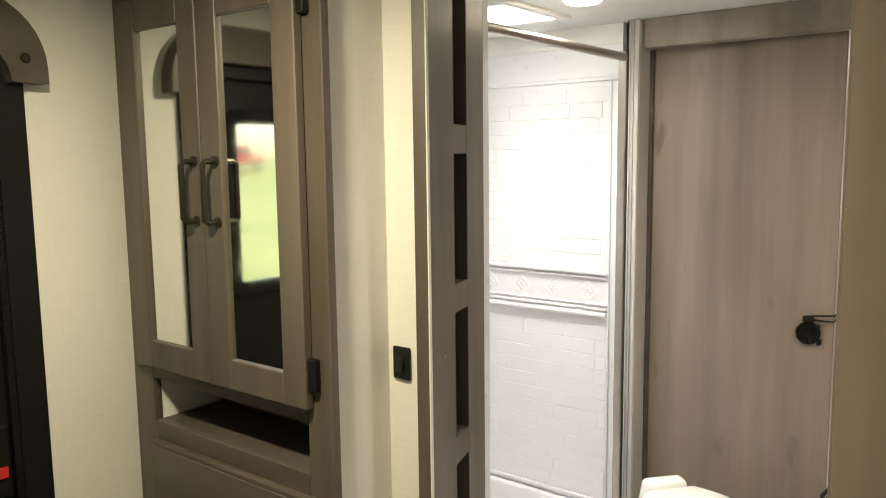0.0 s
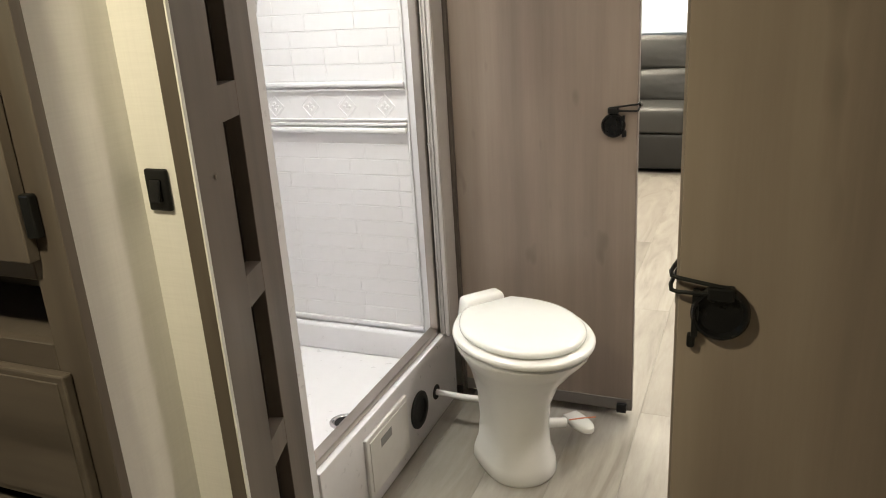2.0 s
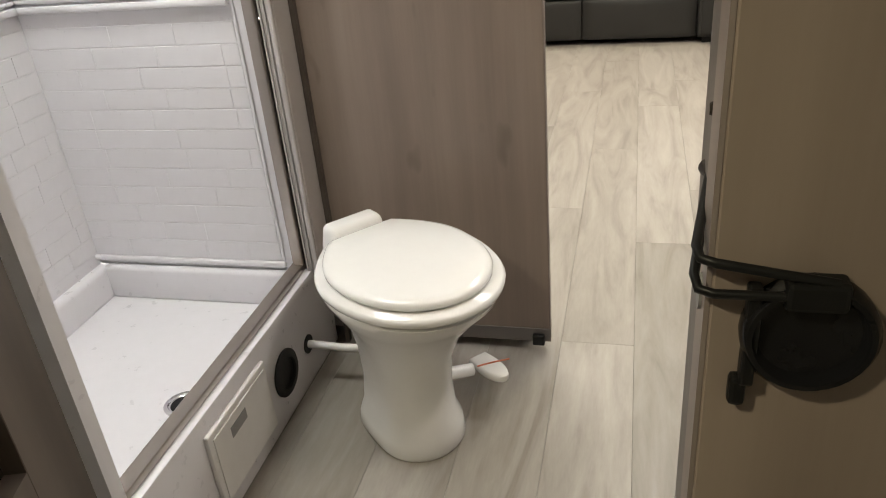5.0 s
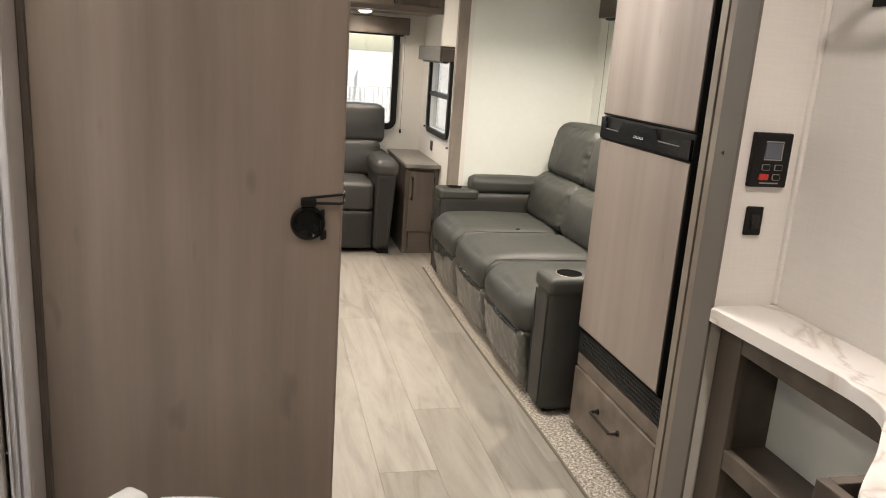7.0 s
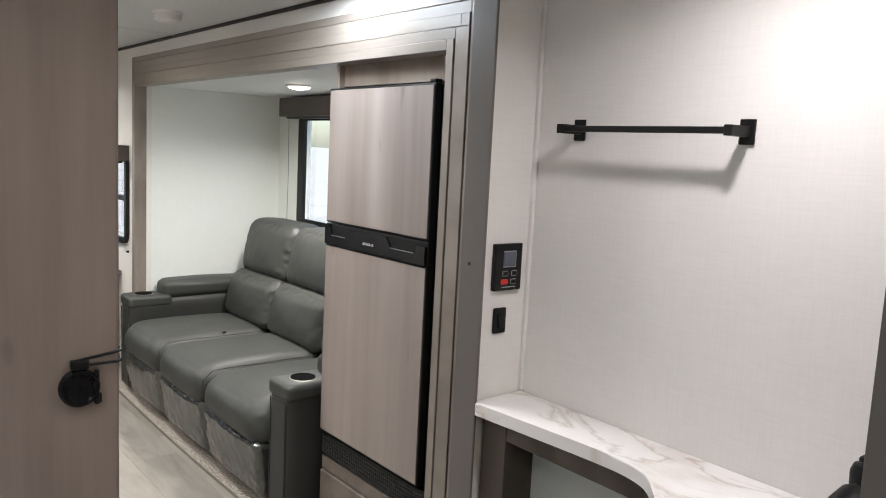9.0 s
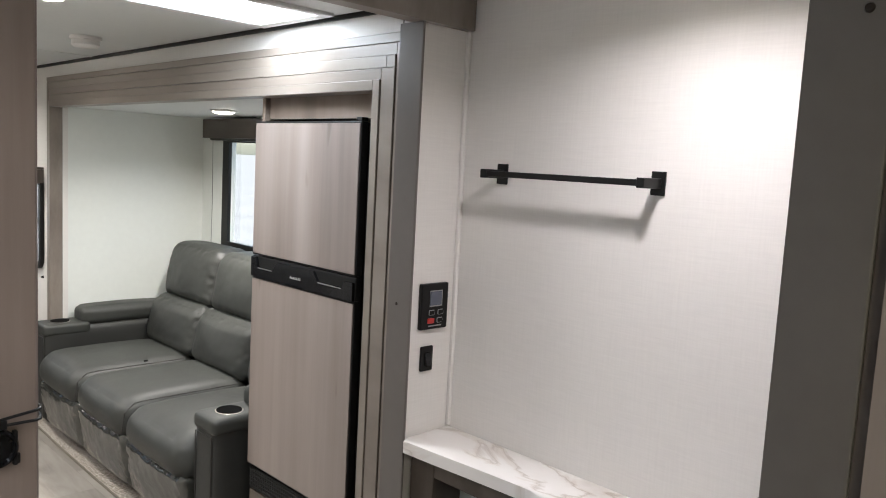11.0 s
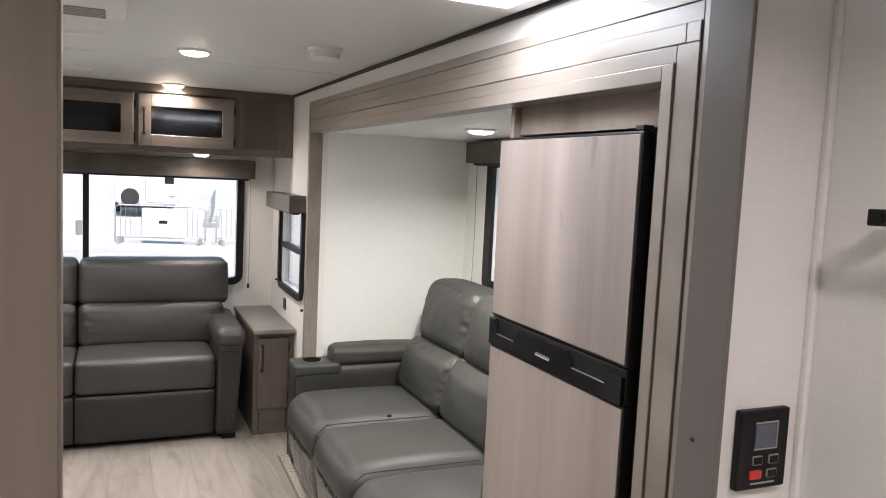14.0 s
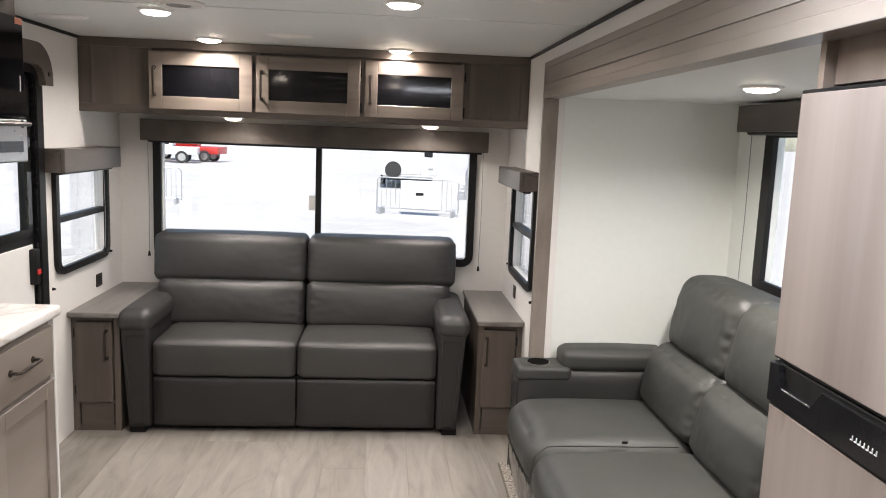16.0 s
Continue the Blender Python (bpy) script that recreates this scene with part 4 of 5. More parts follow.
entry_door("door_3", *ENTRY1, (0.43, 0.80, 1.2, 1.67), "black entry door with a window under an arched brown trim", False)
entry_door("door_4", *ENTRY2, (5.42, 5.86, 1.08, 1.70), "black side door with a window under an arched brown trim", True)


# ---- bathroom ----
def shower():
    t = thing("shower", -1.44, 2.23, 0, "white moulded shower stall with embossed tiles and a raised pan", "shower")
    x0, x1, y0, y1 = -1.805, -1.122, 1.80, 2.664
    pan = bmesh.new()
    box(pan, x0, x1 - 0.06, y0, y1, 0.0, 0.17)
    box(pan, x1 - 0.06, x1, y0, y1 + 0.07, 0.0, 0.285, 0.006, 2)
    part("pan", pan, M["abs"], t, "white shower pan with a tall apron", smooth=30)
    for d in ((x0, x0 + 0.04, y0, y1, 0.165, 0.27), (x0 + 0.03, x1 - 0.055, y1 - 0.03, y1, 0.165, 0.275), (x0 + 0.03, x1 - 0.055, y0, y0 + 0.04, 0.165, 0.27)):
        part("pan_lip", boxes(d, r=0.0145, seg=4), M["abs"], t, smooth=40)
    drain = part("drain", lathe([(0.045, 0.171), (0.045, 0.174), (0.036, 0.176), (0.034, 0.172), (0.002, 0.1715)], 28, (-1.286, 2.200)), M["chrome"], t, "chrome drain ring", smooth=40)
    part("strainer", lathe([(0.03, 0.1725), (0.028, 0.1735), (0.002, 0.1735)], 20, (-1.286, 2.200)), M["black"], drain)
    back = part("back_wall", boxes((x0, -1.165, y1 - 0.004, y1 + 0.03, 0.27, 1.93)), M["abs"], t, "embossed white back panel")
    side = part("side_wall", boxes((x0 - 0.004, x0 + 0.006, y0, y1 - 0.004, 0.26, 1.93)), M["abs"], t, "embossed white side panel")
    part("near_wall", boxes((x0, -1.13, y0 - 0.03, y0, 0.0, TOP)), M["abs"], t, "white near panel")
    part("top_rim", boxes((x0, -1.165, y1 - 0.012, y1 - 0.003, 1.81, 1.825), r=0.003), M["abs"], back)
    part("bottom_rim", boxes((x0, -1.20, y1 - 0.016, y1 - 0.003, 0.285, 0.30), r=0.004), M["abs"], back)
    part("edge_rim", boxes((-1.208, -1.200, y1 - 0.010, y1 - 0.003, 0.301, 1.809), r=0.003), M["abs"], back)
    for wall, lo in ((back, "y"), (side, "x")):
        for z, h, d in ((1.141, 0.016, 0.016), (1.123, 0.007, 0.010), (0.991, 0.018, 0.020), (1.011, 0.009, 0.013), (1.026, 0.006, 0.009)):
            if lo == "y":
                b = (x0 + 0.006, -1.209, y1 - 0.004 - d, y1 - 0.003, z - h / 2, z + h / 2)
            else:
                b = (x0 + 0.005, x0 + 0.006 + d, y0, y1 - 0.004, z - h / 2, z + h / 2)
            part("moulding", boxes(b, r=min(h, d) * 0.35), M["abs"], wall, smooth=40)
        span = (x0 + 0.03, -1.215) if lo == "y" else (y0 + 0.02, y1 - 0.03)
        n = int((span[1] - span[0]) / 0.112)
        for k in range(n):
            u = span[0] + (k + 0.5) * (span[1] - span[0]) / n
            bm = bmesh.new()
            ring = []
            for r, dd in ((1.0, 0.0), (0.94, 0.0022), (0.80, 0.0022), (0.74, 0.0)):
                ring.append([(u + r * 0.038 * c, 1.068 + r * 0.042 * s, dd) for c, s in ((1, 0), (0, 1), (-1, 0), (0, -1))])
            vs = [[bm.verts.new((p[0], y1 - 0.0035 - p[2], p[1]) if lo == "y" else (x0 + 0.0055 + p[2], p[0], p[1])) for p in r] for r in ring]
            for a, b in zip(vs, vs[1:]):
                for q in range(4):
                    bm.faces.new((a[q], a[(q + 1) % 4], b[(q + 1) % 4], b[q]))
            for du, dz in ((0.010, 0), (-0.010, 0), (0, 0.011), (0, -0.011)):
                c = (u + du, y1 - 0.004, 1.068 + dz) if lo == "y" else (x0 + 0.006, u + du, 1.068 + dz)
                disc(bm, c, (0, -1, 0) if lo == "y" else (1, 0, 0), 0.006, 0.0022, 10, 0.002)
            part("diamond_tile", bm, M["abs"], wall)
    # metal frame
    part("post", boxes((-1.168, -1.138, 2.630, 2.664, 0.305, 1.90), r=0.004), M["nickel"], t, "brushed metal upright")
    part("top_rail", tube(bmesh.new(), [(-1.150, y0, 1.880), (-1.150, 2.655, 1.880)], 0.014, 12), M["nickel"], t, "brushed metal top rail", smooth=60)
    part("bottom_track", boxes((-1.175, -1.140, y0, 2.664, 0.2855, 0.306), r=0.003), M["nickel"], t, "brushed metal bottom track")
    part("pilaster", boxes((-1.135, -1.094, 2.640, 2.735, 0.286, TOP - 0.001), r=0.003), M["profile"], t, "pale grey ribbed upright profile")
    for rx in (-1.131, -1.119):
        part("rib", boxes((rx, rx + 0.005, 2.6345, 2.6398, 0.287, TOP - 0.002), r=0.002), M["profile"], t)
    part("pilaster_bead", boxes((-1.108, -1.094, 2.628, 2.640, 0.286, TOP - 0.001), r=0.004), M["profile"], t)
    part("back_fascia", boxes((x0, -1.166, y1 - 0.002, y1 + 0.03, 1.931, TOP - 0.001)), M["white"], t)
    for z in (0.55, 0.95, 1.35, 1.62):
        part("screw", disc(bmesh.new(), (-1.1375, 2.645, z), (1, 0, 0), 0.0045, 0.003, 10, 0.001), M["chrome"], t)
    stem = boxes((x0 + 0.006, x0 + 0.094, y1 - 0.13, y1 - 0.004, 1.17, 1.4385), r=0.004)
    for v in stem.verts:
        k = min(1.0, max(0.0, (v.co.z - 1.17) / 0.2685)) ** 0.8
        v.co.x = x0 + 0.006 + (v.co.x - x0 - 0.006) * (0.08 + 0.92 * k)
        v.co.y = y1 - 0.004 + (v.co.y - y1 + 0.004) * (0.08 + 0.92 * k)
    part("shelf_stem", stem, M["abs"], t, "tapered moulding under the corner shelf", smooth=40)
    part("soap_shelf", boxes((x0 + 0.006, x0 + 0.10, y1 - 0.14, y1 - 0.004, 1.44, 1.54), r=0.02, seg=3), M["abs"], t, "moulded corner shelf", smooth=40)
    # apron fittings
    p = part("access_panel", boxes((x1, x1 + 0.012, 2.022, 2.292, 0.052, 0.244), r=0.004), M["white"], t, "white access panel on the apron")
    part("raised_field", boxes((x1 + 0.012, x1 + 0.015, 2.037, 2.277, 0.067, 0.229), r=0.001, seg=1), M["white"], p)
    part("sticker", boxes((x1 + 0.0151, x1 + 0.0156, 2.10, 2.17, 0.178, 0.206)), M["label"], p, "small printed sticker")
    v = part("vent_ring", lathe([(0.062, 0), (0.062, 0.006), (0.056, 0.010), (0.042, 0.010), (0.040, 0.001)], 30), M["rubber"], t, "black round vent collar", smooth=40)
    v.data.transform(Matrix.Translation((x1, 2.395, 0.130)) @ Matrix.Rotation(radians(90), 4, "Y"))
    part("vent_hole", disc(bmesh.new(), (x1, 2.395, 0.130), (1, 0, 0), 0.041, 0.002, 28), M["black"], t)
    part("pipe_collar", disc(bmesh.new(), (x1, 2.54, 0.116), (1, 0, 0), 0.026, 0.003, 22), M["black"], t, "black pipe hole")
    return back, side


shower_back, shower_side = shower()


def egg(width, front, back, n=48, blunt=0.5):
    """An oval seat outline: (along, across), longer to the front."""
    pts = []
    half = n // 4
    for k in range(-half, half):
        t = math.pi / 2 * k / half
        pts.append((front * math.cos(t) ** 0.92, width * math.sin(t)))
    # the back narrows to a short straight edge
    for k in range(2 * half):
        u = k / half if k < half else (2 * half - k) / half
        side = 1 if k < half else -1
        if u <= 0.84:
            pts.append((-back * u / 0.84, side * width * (1 - blunt * (u / 0.84) ** 2)))
        else:
            pts.append((-back, side * width * (1 - blunt) * (1 - u) / 0.16))
    return pts


def toilet():
    t = thing("toilet", -0.78, 2.43, 0, "bone white gravity toilet with a closed lid", "toilet")
    cx, cy, turn = -0.762, 2.358, radians(-41)
    ca, sa = math.cos(turn), math.sin(turn)

    def place(a, b, z):
        return (cx + ca * a - sa * b, cy + sa * a + ca * b, z)

    def stack(levels, n=48):
        bm = bmesh.new()
        rings = []
        for w, f, b, z, shift in levels:
            blunt = 0.5 if z > 0.44 else 0.12 + 0.3 * max(0.0, (z - 0.3) / 0.14)
            rings.append([bm.verts.new(place(a + shift, c, z)) for a, c in egg(w, f, b, n, blunt)])
        for p, q in zip(rings, rings[1:]):
            for k in range(n):
                bm.faces.new((p[k], p[(k + 1) % n], q[(k + 1) % n], q[k]))
        bm.faces.new(rings[0][::-1])
        bm.faces.new(rings[-1])
        return bm

    part("pedestal", stack([(0.104, 0.112, 0.115, 0.0, -0.022), (0.110, 0.118, 0.119, 0.012, -0.022), (0.106, 0.114, 0.117, 0.05, -0.022), (0.092, 0.100, 0.109, 0.09, -0.022), (0.087, 0.096, 0.104, 0.16, -0.020), (0.091, 0.102, 0.108, 0.24, -0.018), (0.113, 0.131, 0.125, 0.32, -0.010), (0.155, 0.185, 0.165, 0.39, 0), (0.178, 0.225, 0.19, 0.430, 0), (0.182, 0.232, 0.195, 0.445, 0), (0.176, 0.225, 0.19, 0.452, 0)]), M["porcelain"], t, smooth=60)
    part("seat", stack([(0.180, 0.232, 0.190, 0.4535, 0), (0.190, 0.243, 0.196, 0.460, 0), (0.192, 0.245, 0.198, 0.470, 0), (0.186, 0.238, 0.194, 0.478, 0)]), M["porcelain"], t, "bone white seat ring", smooth=60)
    part("lid", stack([(0.160, 0.208, 0.176, 0.4785, 0), (0.168, 0.217, 0.182, 0.484, 0), (0.169, 0.218, 0.182, 0.492, 0), (0.163, 0.212, 0.178, 0.499, 0), (0.150, 0.198, 0.168, 0.503, 0), (0.09, 0.12, 0.09, 0.505, 0)]), M["porcelain"], t, "bone white closed lid", smooth=60)
    bm = bmesh.new()
    box(bm, -0.258, -0.180, -0.076, 0.080, 0.42, 0.514, 0.016, 3)
    for v in bm.verts:
        k = (v.co.z - 0.42) / 0.11
        v.co.y *= 1 - 0.16 * k
        v.co.x += 0.012 * k * (-1 if v.co.x > -0.24 else 1)
        v.co = Vector(place(v.co.x, v.co.y, v.co.z))
    part("hinge_block", bm, M["porcelain"], t, "bone white raised block behind the lid", smooth=40)
    bm = bmesh.new()
    tube(bm, [(cx + 0.01, cy + 0.075, 0.115), (cx + 0.05, cy + 0.115, 0.105), (cx + 0.095, cy + 0.15, 0.094)], 0.017, 12)
    part("pedal_arm", bm, M["porcelain"], t, smooth=50)
    p = part("foot_pedal", stack([(0.026, 0.064, 0.045, 0.074, 0), (0.030, 0.070, 0.05, 0.082, 0), (0.029, 0.068, 0.048, 0.094, 0), (0.024, 0.060, 0.04, 0.098, 0)], 24), M["porcelain"], t, "bone white flush pedal with a red tape mark", smooth=50)
    p.data.transform(Matrix.Translation((0.135, 0.165, 0.01)) )
    bm = tube(bmesh.new(), [(cx + 0.11, cy + 0.145, 0.1088), (cx + 0.145, cy + 0.165, 0.1092), (cx + 0.185, cy + 0.185, 0.1088)], 0.0022, 6)
    part("tape_mark", bm, M["orange"], p, "orange-red tape line")
    part("supply_pipe", tube(bmesh.new(), [(-1.122, 2.54, 0.116), (-1.02, 2.545, 0.108), (-0.90, 2.55, 0.11), (-0.83, 2.50, 0.13)], 0.011, 10), M["white"], t, "white supply pipe", smooth=60)


toilet()


def vanity():
    t = thing("vanity_cabinet", 0.47, 2.1, 0, "grey-brown vanity base with open shelves under the counter", "cabinet")
    x = 0.405
    for y0, y1 in ((2.585, 2.672), (2.115, 2.165)):
        part("stile", boxes((x, x + 0.02, y0, y1, 0, 0.799), r=0.0015, seg=1), M["cabinet"], t)
    for z0, z1 in ((0.745, 0.799), (0.455, 0.505), (0.0, 0.10)):
        part("rail", boxes((x + 0.0005, x + 0.02, 2.166, 2.584, z0, z1), r=0.0015, seg=1), M["cabinet_x"], t)
    for z in (0.48, 0.10):
        part("shelf", boxes((x + 0.021, BX - 0.006, 2.12, 2.672, z - 0.01, z + 0.01)), M["dark_trim"], t)
    part("side_panel", boxes((x + 0.021, BX - 0.006, 2.612, 2.630, 0.11, 0.799)), M["dark_trim"], t)
    part("back_panel", boxes((BX - 0.006, BX - 0.001, 1.474, 2.672, 0, 0.799)), M["wall_slide"], t, "white back of the open shelves")
    part("front_panel", boxes((0.13, 0.15, 1.475, 2.00, 0, 0.799), r=0.002), M["cabinet"], t)
    part("return_panel", boxes((0.151, x - 0.001, 1.98, 2.00, 0, 0.799), r=0.001, seg=1), M["cabinet"], t)
    part("return_panel", boxes((x, BX - 0.007, 2.09, 2.1145, 0, 0.799)), M["cabinet"], t)
    # counter with a bowed front
    t2 = thing("counter", 0.47, 2.1, 0.80, "white marble-patterned laminate counter with a bowed front", "counter")
    outline = [(BX - 0.001, 2.6795), (0.40, 2.6795), (0.364, 2.663), (0.360, 2.655), (0.378, 2.42), (0.388, 2.26), (0.384, 2.185), (0.362, 2.125), (0.305, 2.075), (0.24, 2.01), (0.165, 1.95), (0.105, 1.90), (0.085, 1.82), (0.085, 1.475), (BX - 0.001, 1.475)]
    # smooth the front by cutting corners twice
    for _ in range(2):
        fresh = []
        for k, p in enumerate(outline):
            q = outline[(k + 1) % len(outline)]
            if k in (0,) or p[0] > 0.5 or q[0] > 0.5:
                fresh.append(p)
            else:
                fresh += [(p[0] * 0.75 + q[0] * 0.25, p[1] * 0.75 + q[1] * 0.25), (p[0] * 0.25 + q[0] * 0.75, p[1] * 0.25 + q[1] * 0.75)]
        outline = fresh
    bm = bmesh.new()
    vs = [bm.verts.new((px, py, 0.800)) for px, py in outline]
    f = bm.faces.new(vs)
    up = bmesh.ops.extrude_face_region(bm, geom=[f])
    tops = [g for g in up["geom"] if isinstance(g, bmesh.types.BMVert)]
    for v in tops:
        v.co.z = 0.832
    rim = [e for e in bm.edges if all(abs(v.co.z - 0.832) < 1e-6 for v in e.verts)]
    bmesh.ops.bevel(bm, geom=rim, offset=0.009, segments=4, affect="EDGES", profile=0.5, clamp_overlap=True)
    part("worktop", bm, M["marble"], t2, smooth=35)
    sink = lathe([(0.17, 0.8325), (0.175, 0.838), (0.165, 0.842), (0.150, 0.838), (0.12, 0.835), (0.02, 0.8335)], 36, (0.29, 1.74), (1, 0.85))
    part("basin", sink, M["porcelain"], t2, "white oval basin rim", smooth=60)


vanity()


def faucet():
    t = thing("faucet", 0.455, 1.760, 0.832, "matt black basin faucet on the marble counter", "faucet")
    x, y = 0.455, 1.760
    part("body", lathe([(0.027, 0.8325), (0.027, 0.838), (0.022, 0.842), (0.021, 0.93), (0.022, 0.955), (0.017, 0.968), (0.002, 0.972)], 28, (x, y)), M["black"], t, smooth=40)
    part("spout", tube(bmesh.new(), [(x - 0.015, y, 0.925), (x - 0.06, y, 0.935), (x - 0.105, y, 0.928), (x - 0.125, y, 0.905)], 0.012, 12), M["black"], t, smooth=50)
    part("lever", boxes((x - 0.008, x + 0.045, y - 0.009, y + 0.009, 0.9725, 0.982), r=0.004), M["black"], t, smooth=40)


faucet()


def control_panel():
    x0, x1, y, z0, z1 = 0.409, 0.506, 2.680, 1.1175, 1.2405
    t = thing("control_panel", 0.45, y, z0, "black wall panel with a grey display and a red button", "control panel")
    part("case", boxes((x0, x1, y - 0.014, y - 0.0005, z0, z1), r=0.003), M["black"], t)
    s = part("display", boxes((0.4380, 0.4800, y - 0.0165, y - 0.0135, 1.182, 1.219), r=0.001, seg=1), M["screen"], t, "grey display")
    part("bezel", boxes((0.4380, 0.4830, y - 0.0152, y - 0.0138, 1.179, 1.1815), (0.4380, 0.4830, y - 0.0152, y - 0.0138, 1.2195, 1.222), (0.4380, 0.4395, y - 0.0152, y - 0.0138, 1.1815, 1.2195), (0.4815, 0.4830, y - 0.0152, y - 0.0138, 1.1815, 1.2195)), M["label"], s)
    for bx, bz, mat, lab in ((0.4460, 1.163, "label", "grey outlined button"), (0.4780, 1.163, "label", "grey outlined button"), (0.4440, 1.141, "red", "red button"), (0.4760, 1.141, "label", "grey outlined button")):
        w = 0.012 if mat == "red" else 0.010
        b = part("button", boxes((bx - w, bx + w, y - 0.0165, y - 0.0135, bz - 0.007, bz + 0.007), r=0.0025), M[mat], t, lab)
        if mat != "red":
            part("button_face", boxes((bx - w + 0.0015, bx + w - 0.0015, y - 0.0168, y - 0.0162, bz - 0.0055, bz + 0.0055)), M["black"], b)
    part("lettering", boxes((0.4360, 0.4840, y - 0.0148, y - 0.0138, 1.1255, 1.1285)), M["label"], t, "one line of unreadable pale print")


control_panel()


def towel_bar():
    t = thing("towel_bar", BX, 2.3, 1.53, "square black towel bar on the bathroom wall", "towel bar")
    z = 1.538
    for y in (2.086, 2.530):
        part("plate", boxes((BX - 0.007, BX - 0.0005, y - 0.017, y + 0.017, z - 0.026, z + 0.026), r=0.002), M["black"], t)
        part("arm", boxes((BX - 0.079, BX - 0.0072, y - 0.0095, y + 0.0095, z - 0.011, z + 0.011), r=0.002), M["black"], t)
    part("bar", boxes((BX - 0.076, BX - 0.060, 2.0958, 2.5202, z - 0.007, z + 0.007), r=0.002), M["black"], t)


towel_bar()


# ---- living room ----
def fridge():
    t = thing("refrigerator", 0.8, 3.37, 0.42, "two-door refrigerator with pale wood-grain fronts and black trim", "refrigerator")
    x, y0, y1 = 0.501, 3.067, 3.671
    part("body", boxes((x + 0.03, 1.12, y0 - 0.04, y1 - 0.004, 0.405, 1.668), r=0.004), M["black"], t, "black case")
    for name, z0, z1 in (("freezer_door", 1.197, 1.672), ("fridge_door", 0.412, 1.118)):
        d = part(name, boxes((x + 0.002, x + 0.029, y0, y1, z0, z1), r=0.003), M["black"], t, "black door edge")
        part("door_panel", boxes((x - 0.001, x + 0.003, y0 + 0.005, y1 - 0.006, z0 + 0.006, z1 - 0.007), r=0.001, seg=1), M["fridge"], d, "pale taupe wood-grain door panel")
    band = part("handle_band", boxes((x + 0.004, x + 0.029, y0, y1, 1.120, 1.194), r=0.003), M["black"], t, "black band between the doors with two grips")
    # the front plate dips at both ends to make room for the fingers
    w = y1 - y0
    bm = bmesh.new()
    for shape in (((0.005, 1.120), (w - 0.005, 1.120), (w - 0.005, 1.154), (0.005, 1.154)), ((0.005, 1.154), (0.058, 1.154), (0.046, 1.178), (0.005, 1.178)),
                  ((0.188, 1.154), (w - 0.145, 1.154), (w - 0.172, 1.186), (0.215, 1.186)), ((w - 0.048, 1.154), (w - 0.005, 1.154), (w - 0.005, 1.190), (w - 0.035, 1.190))):
        near, far = [[bm.verts.new((px, y0 + u, z)) for u, z in shape] for px in (x - 0.006, x + 0.0035)]
        bm.faces.new(near)
        bm.faces.new(far[::-1])
        for k in range(4):
            bm.faces.new((near[k], near[(k + 1) % 4], far[(k + 1) % 4], far[k]))
    part("front_plate", bm, M["black_gloss"], band, "glossy black plate with two finger dips")
    for ya, yb in ((0.062, 0.186), (w - 0.143, w - 0.052)):
        part("grip", boxes((x - 0.0072, x - 0.0058, y0 + ya, y0 + yb, 1.1515, 1.1545), r=0.0004, seg=1), M["steel"], band, "thin metal grip edge")
    # maker's mark, drawn as plain pale strokes
    for k in range(7):
        ya = y0 + 0.285 + k * 0.0095
        part("mark", boxes((x - 0.0072, x - 0.0060, ya, ya + 0.0060, 1.1445, 1.1462), (x - 0.0072, x - 0.0060, ya, ya + 0.0016, 1.1462, 1.1525)), M["white"], band)
    part("hinge", boxes((x + 0.004, x + 0.03, y0 + 0.003, y0 + 0.03, 1.673, 1.684), r=0.002), M["black"], t)
    # vent grille
    g = part("vent_grille", boxes((x + 0.010, x + 0.028, y0 - 0.03, y1 - 0.006, 0.318, 0.402), r=0.004), M["black"], t, "black louvred vent below the doors")
    for k in range(52):
        ya = y0 - 0.022 + k * 0.0118
        part("louvre", boxes((x + 0.007, x + 0.0105, ya, ya + 0.0038, 0.326, 0.394)), M["rubber"], g)
    for k in range(5):
        part("grille_bar", boxes((x + 0.0065, x + 0.0105, y0 - 0.026, y1 - 0.01, 0.331 + k * 0.014, 0.334 + k * 0.014)), M["rubber"], g)


fridge()


def fridge_base():
    t = thing("drawer_cabinet", 0.8, 3.35, 0.02, "grey-brown drawer unit under the refrigerator", "cabinet")
    part("body", boxes((0.53, 1.12, 3.03, 3.664, 0.02, 0.31)), M["cabinet_x"], t)
    part("rail", boxes((0.512, 0.5295, 3.03, 3.664, 0.262, 0.312), r=0.001, seg=1), M["cabinet_door"], t)
    d = part("drawer", boxes((0.503, 0.5295, 3.036, 3.66, 0.045, 0.258), r=0.003), M["cabinet_door"], t, "wide drawer front")
    bar_handle(d, (0.503, 3.27, 0.178), (0.503, 3.43, 0.178), (-0.032, 0, 0), 0.006)
    single("fridge_head_panel", boxes((0.56, 0.585, 3.0, 3.671, 1.684, 1.765)), M["door"], "taupe filler panel above the refrigerator", "panel", kind="structure")
    single("fridge_side_panel", boxes((0.54, 1.30, 3.672, 3.690, 0.012, 1.765)), M["door"], "taupe partition beside the refrigerator", "panel", kind="structure")
    single("fridge_filler", boxes((0.535, 0.60, 3.0, 3.026, 0.012, 1.683)), M["black"], "black gap strip beside the refrigerator", "panel", kind="structure")


fridge_base()


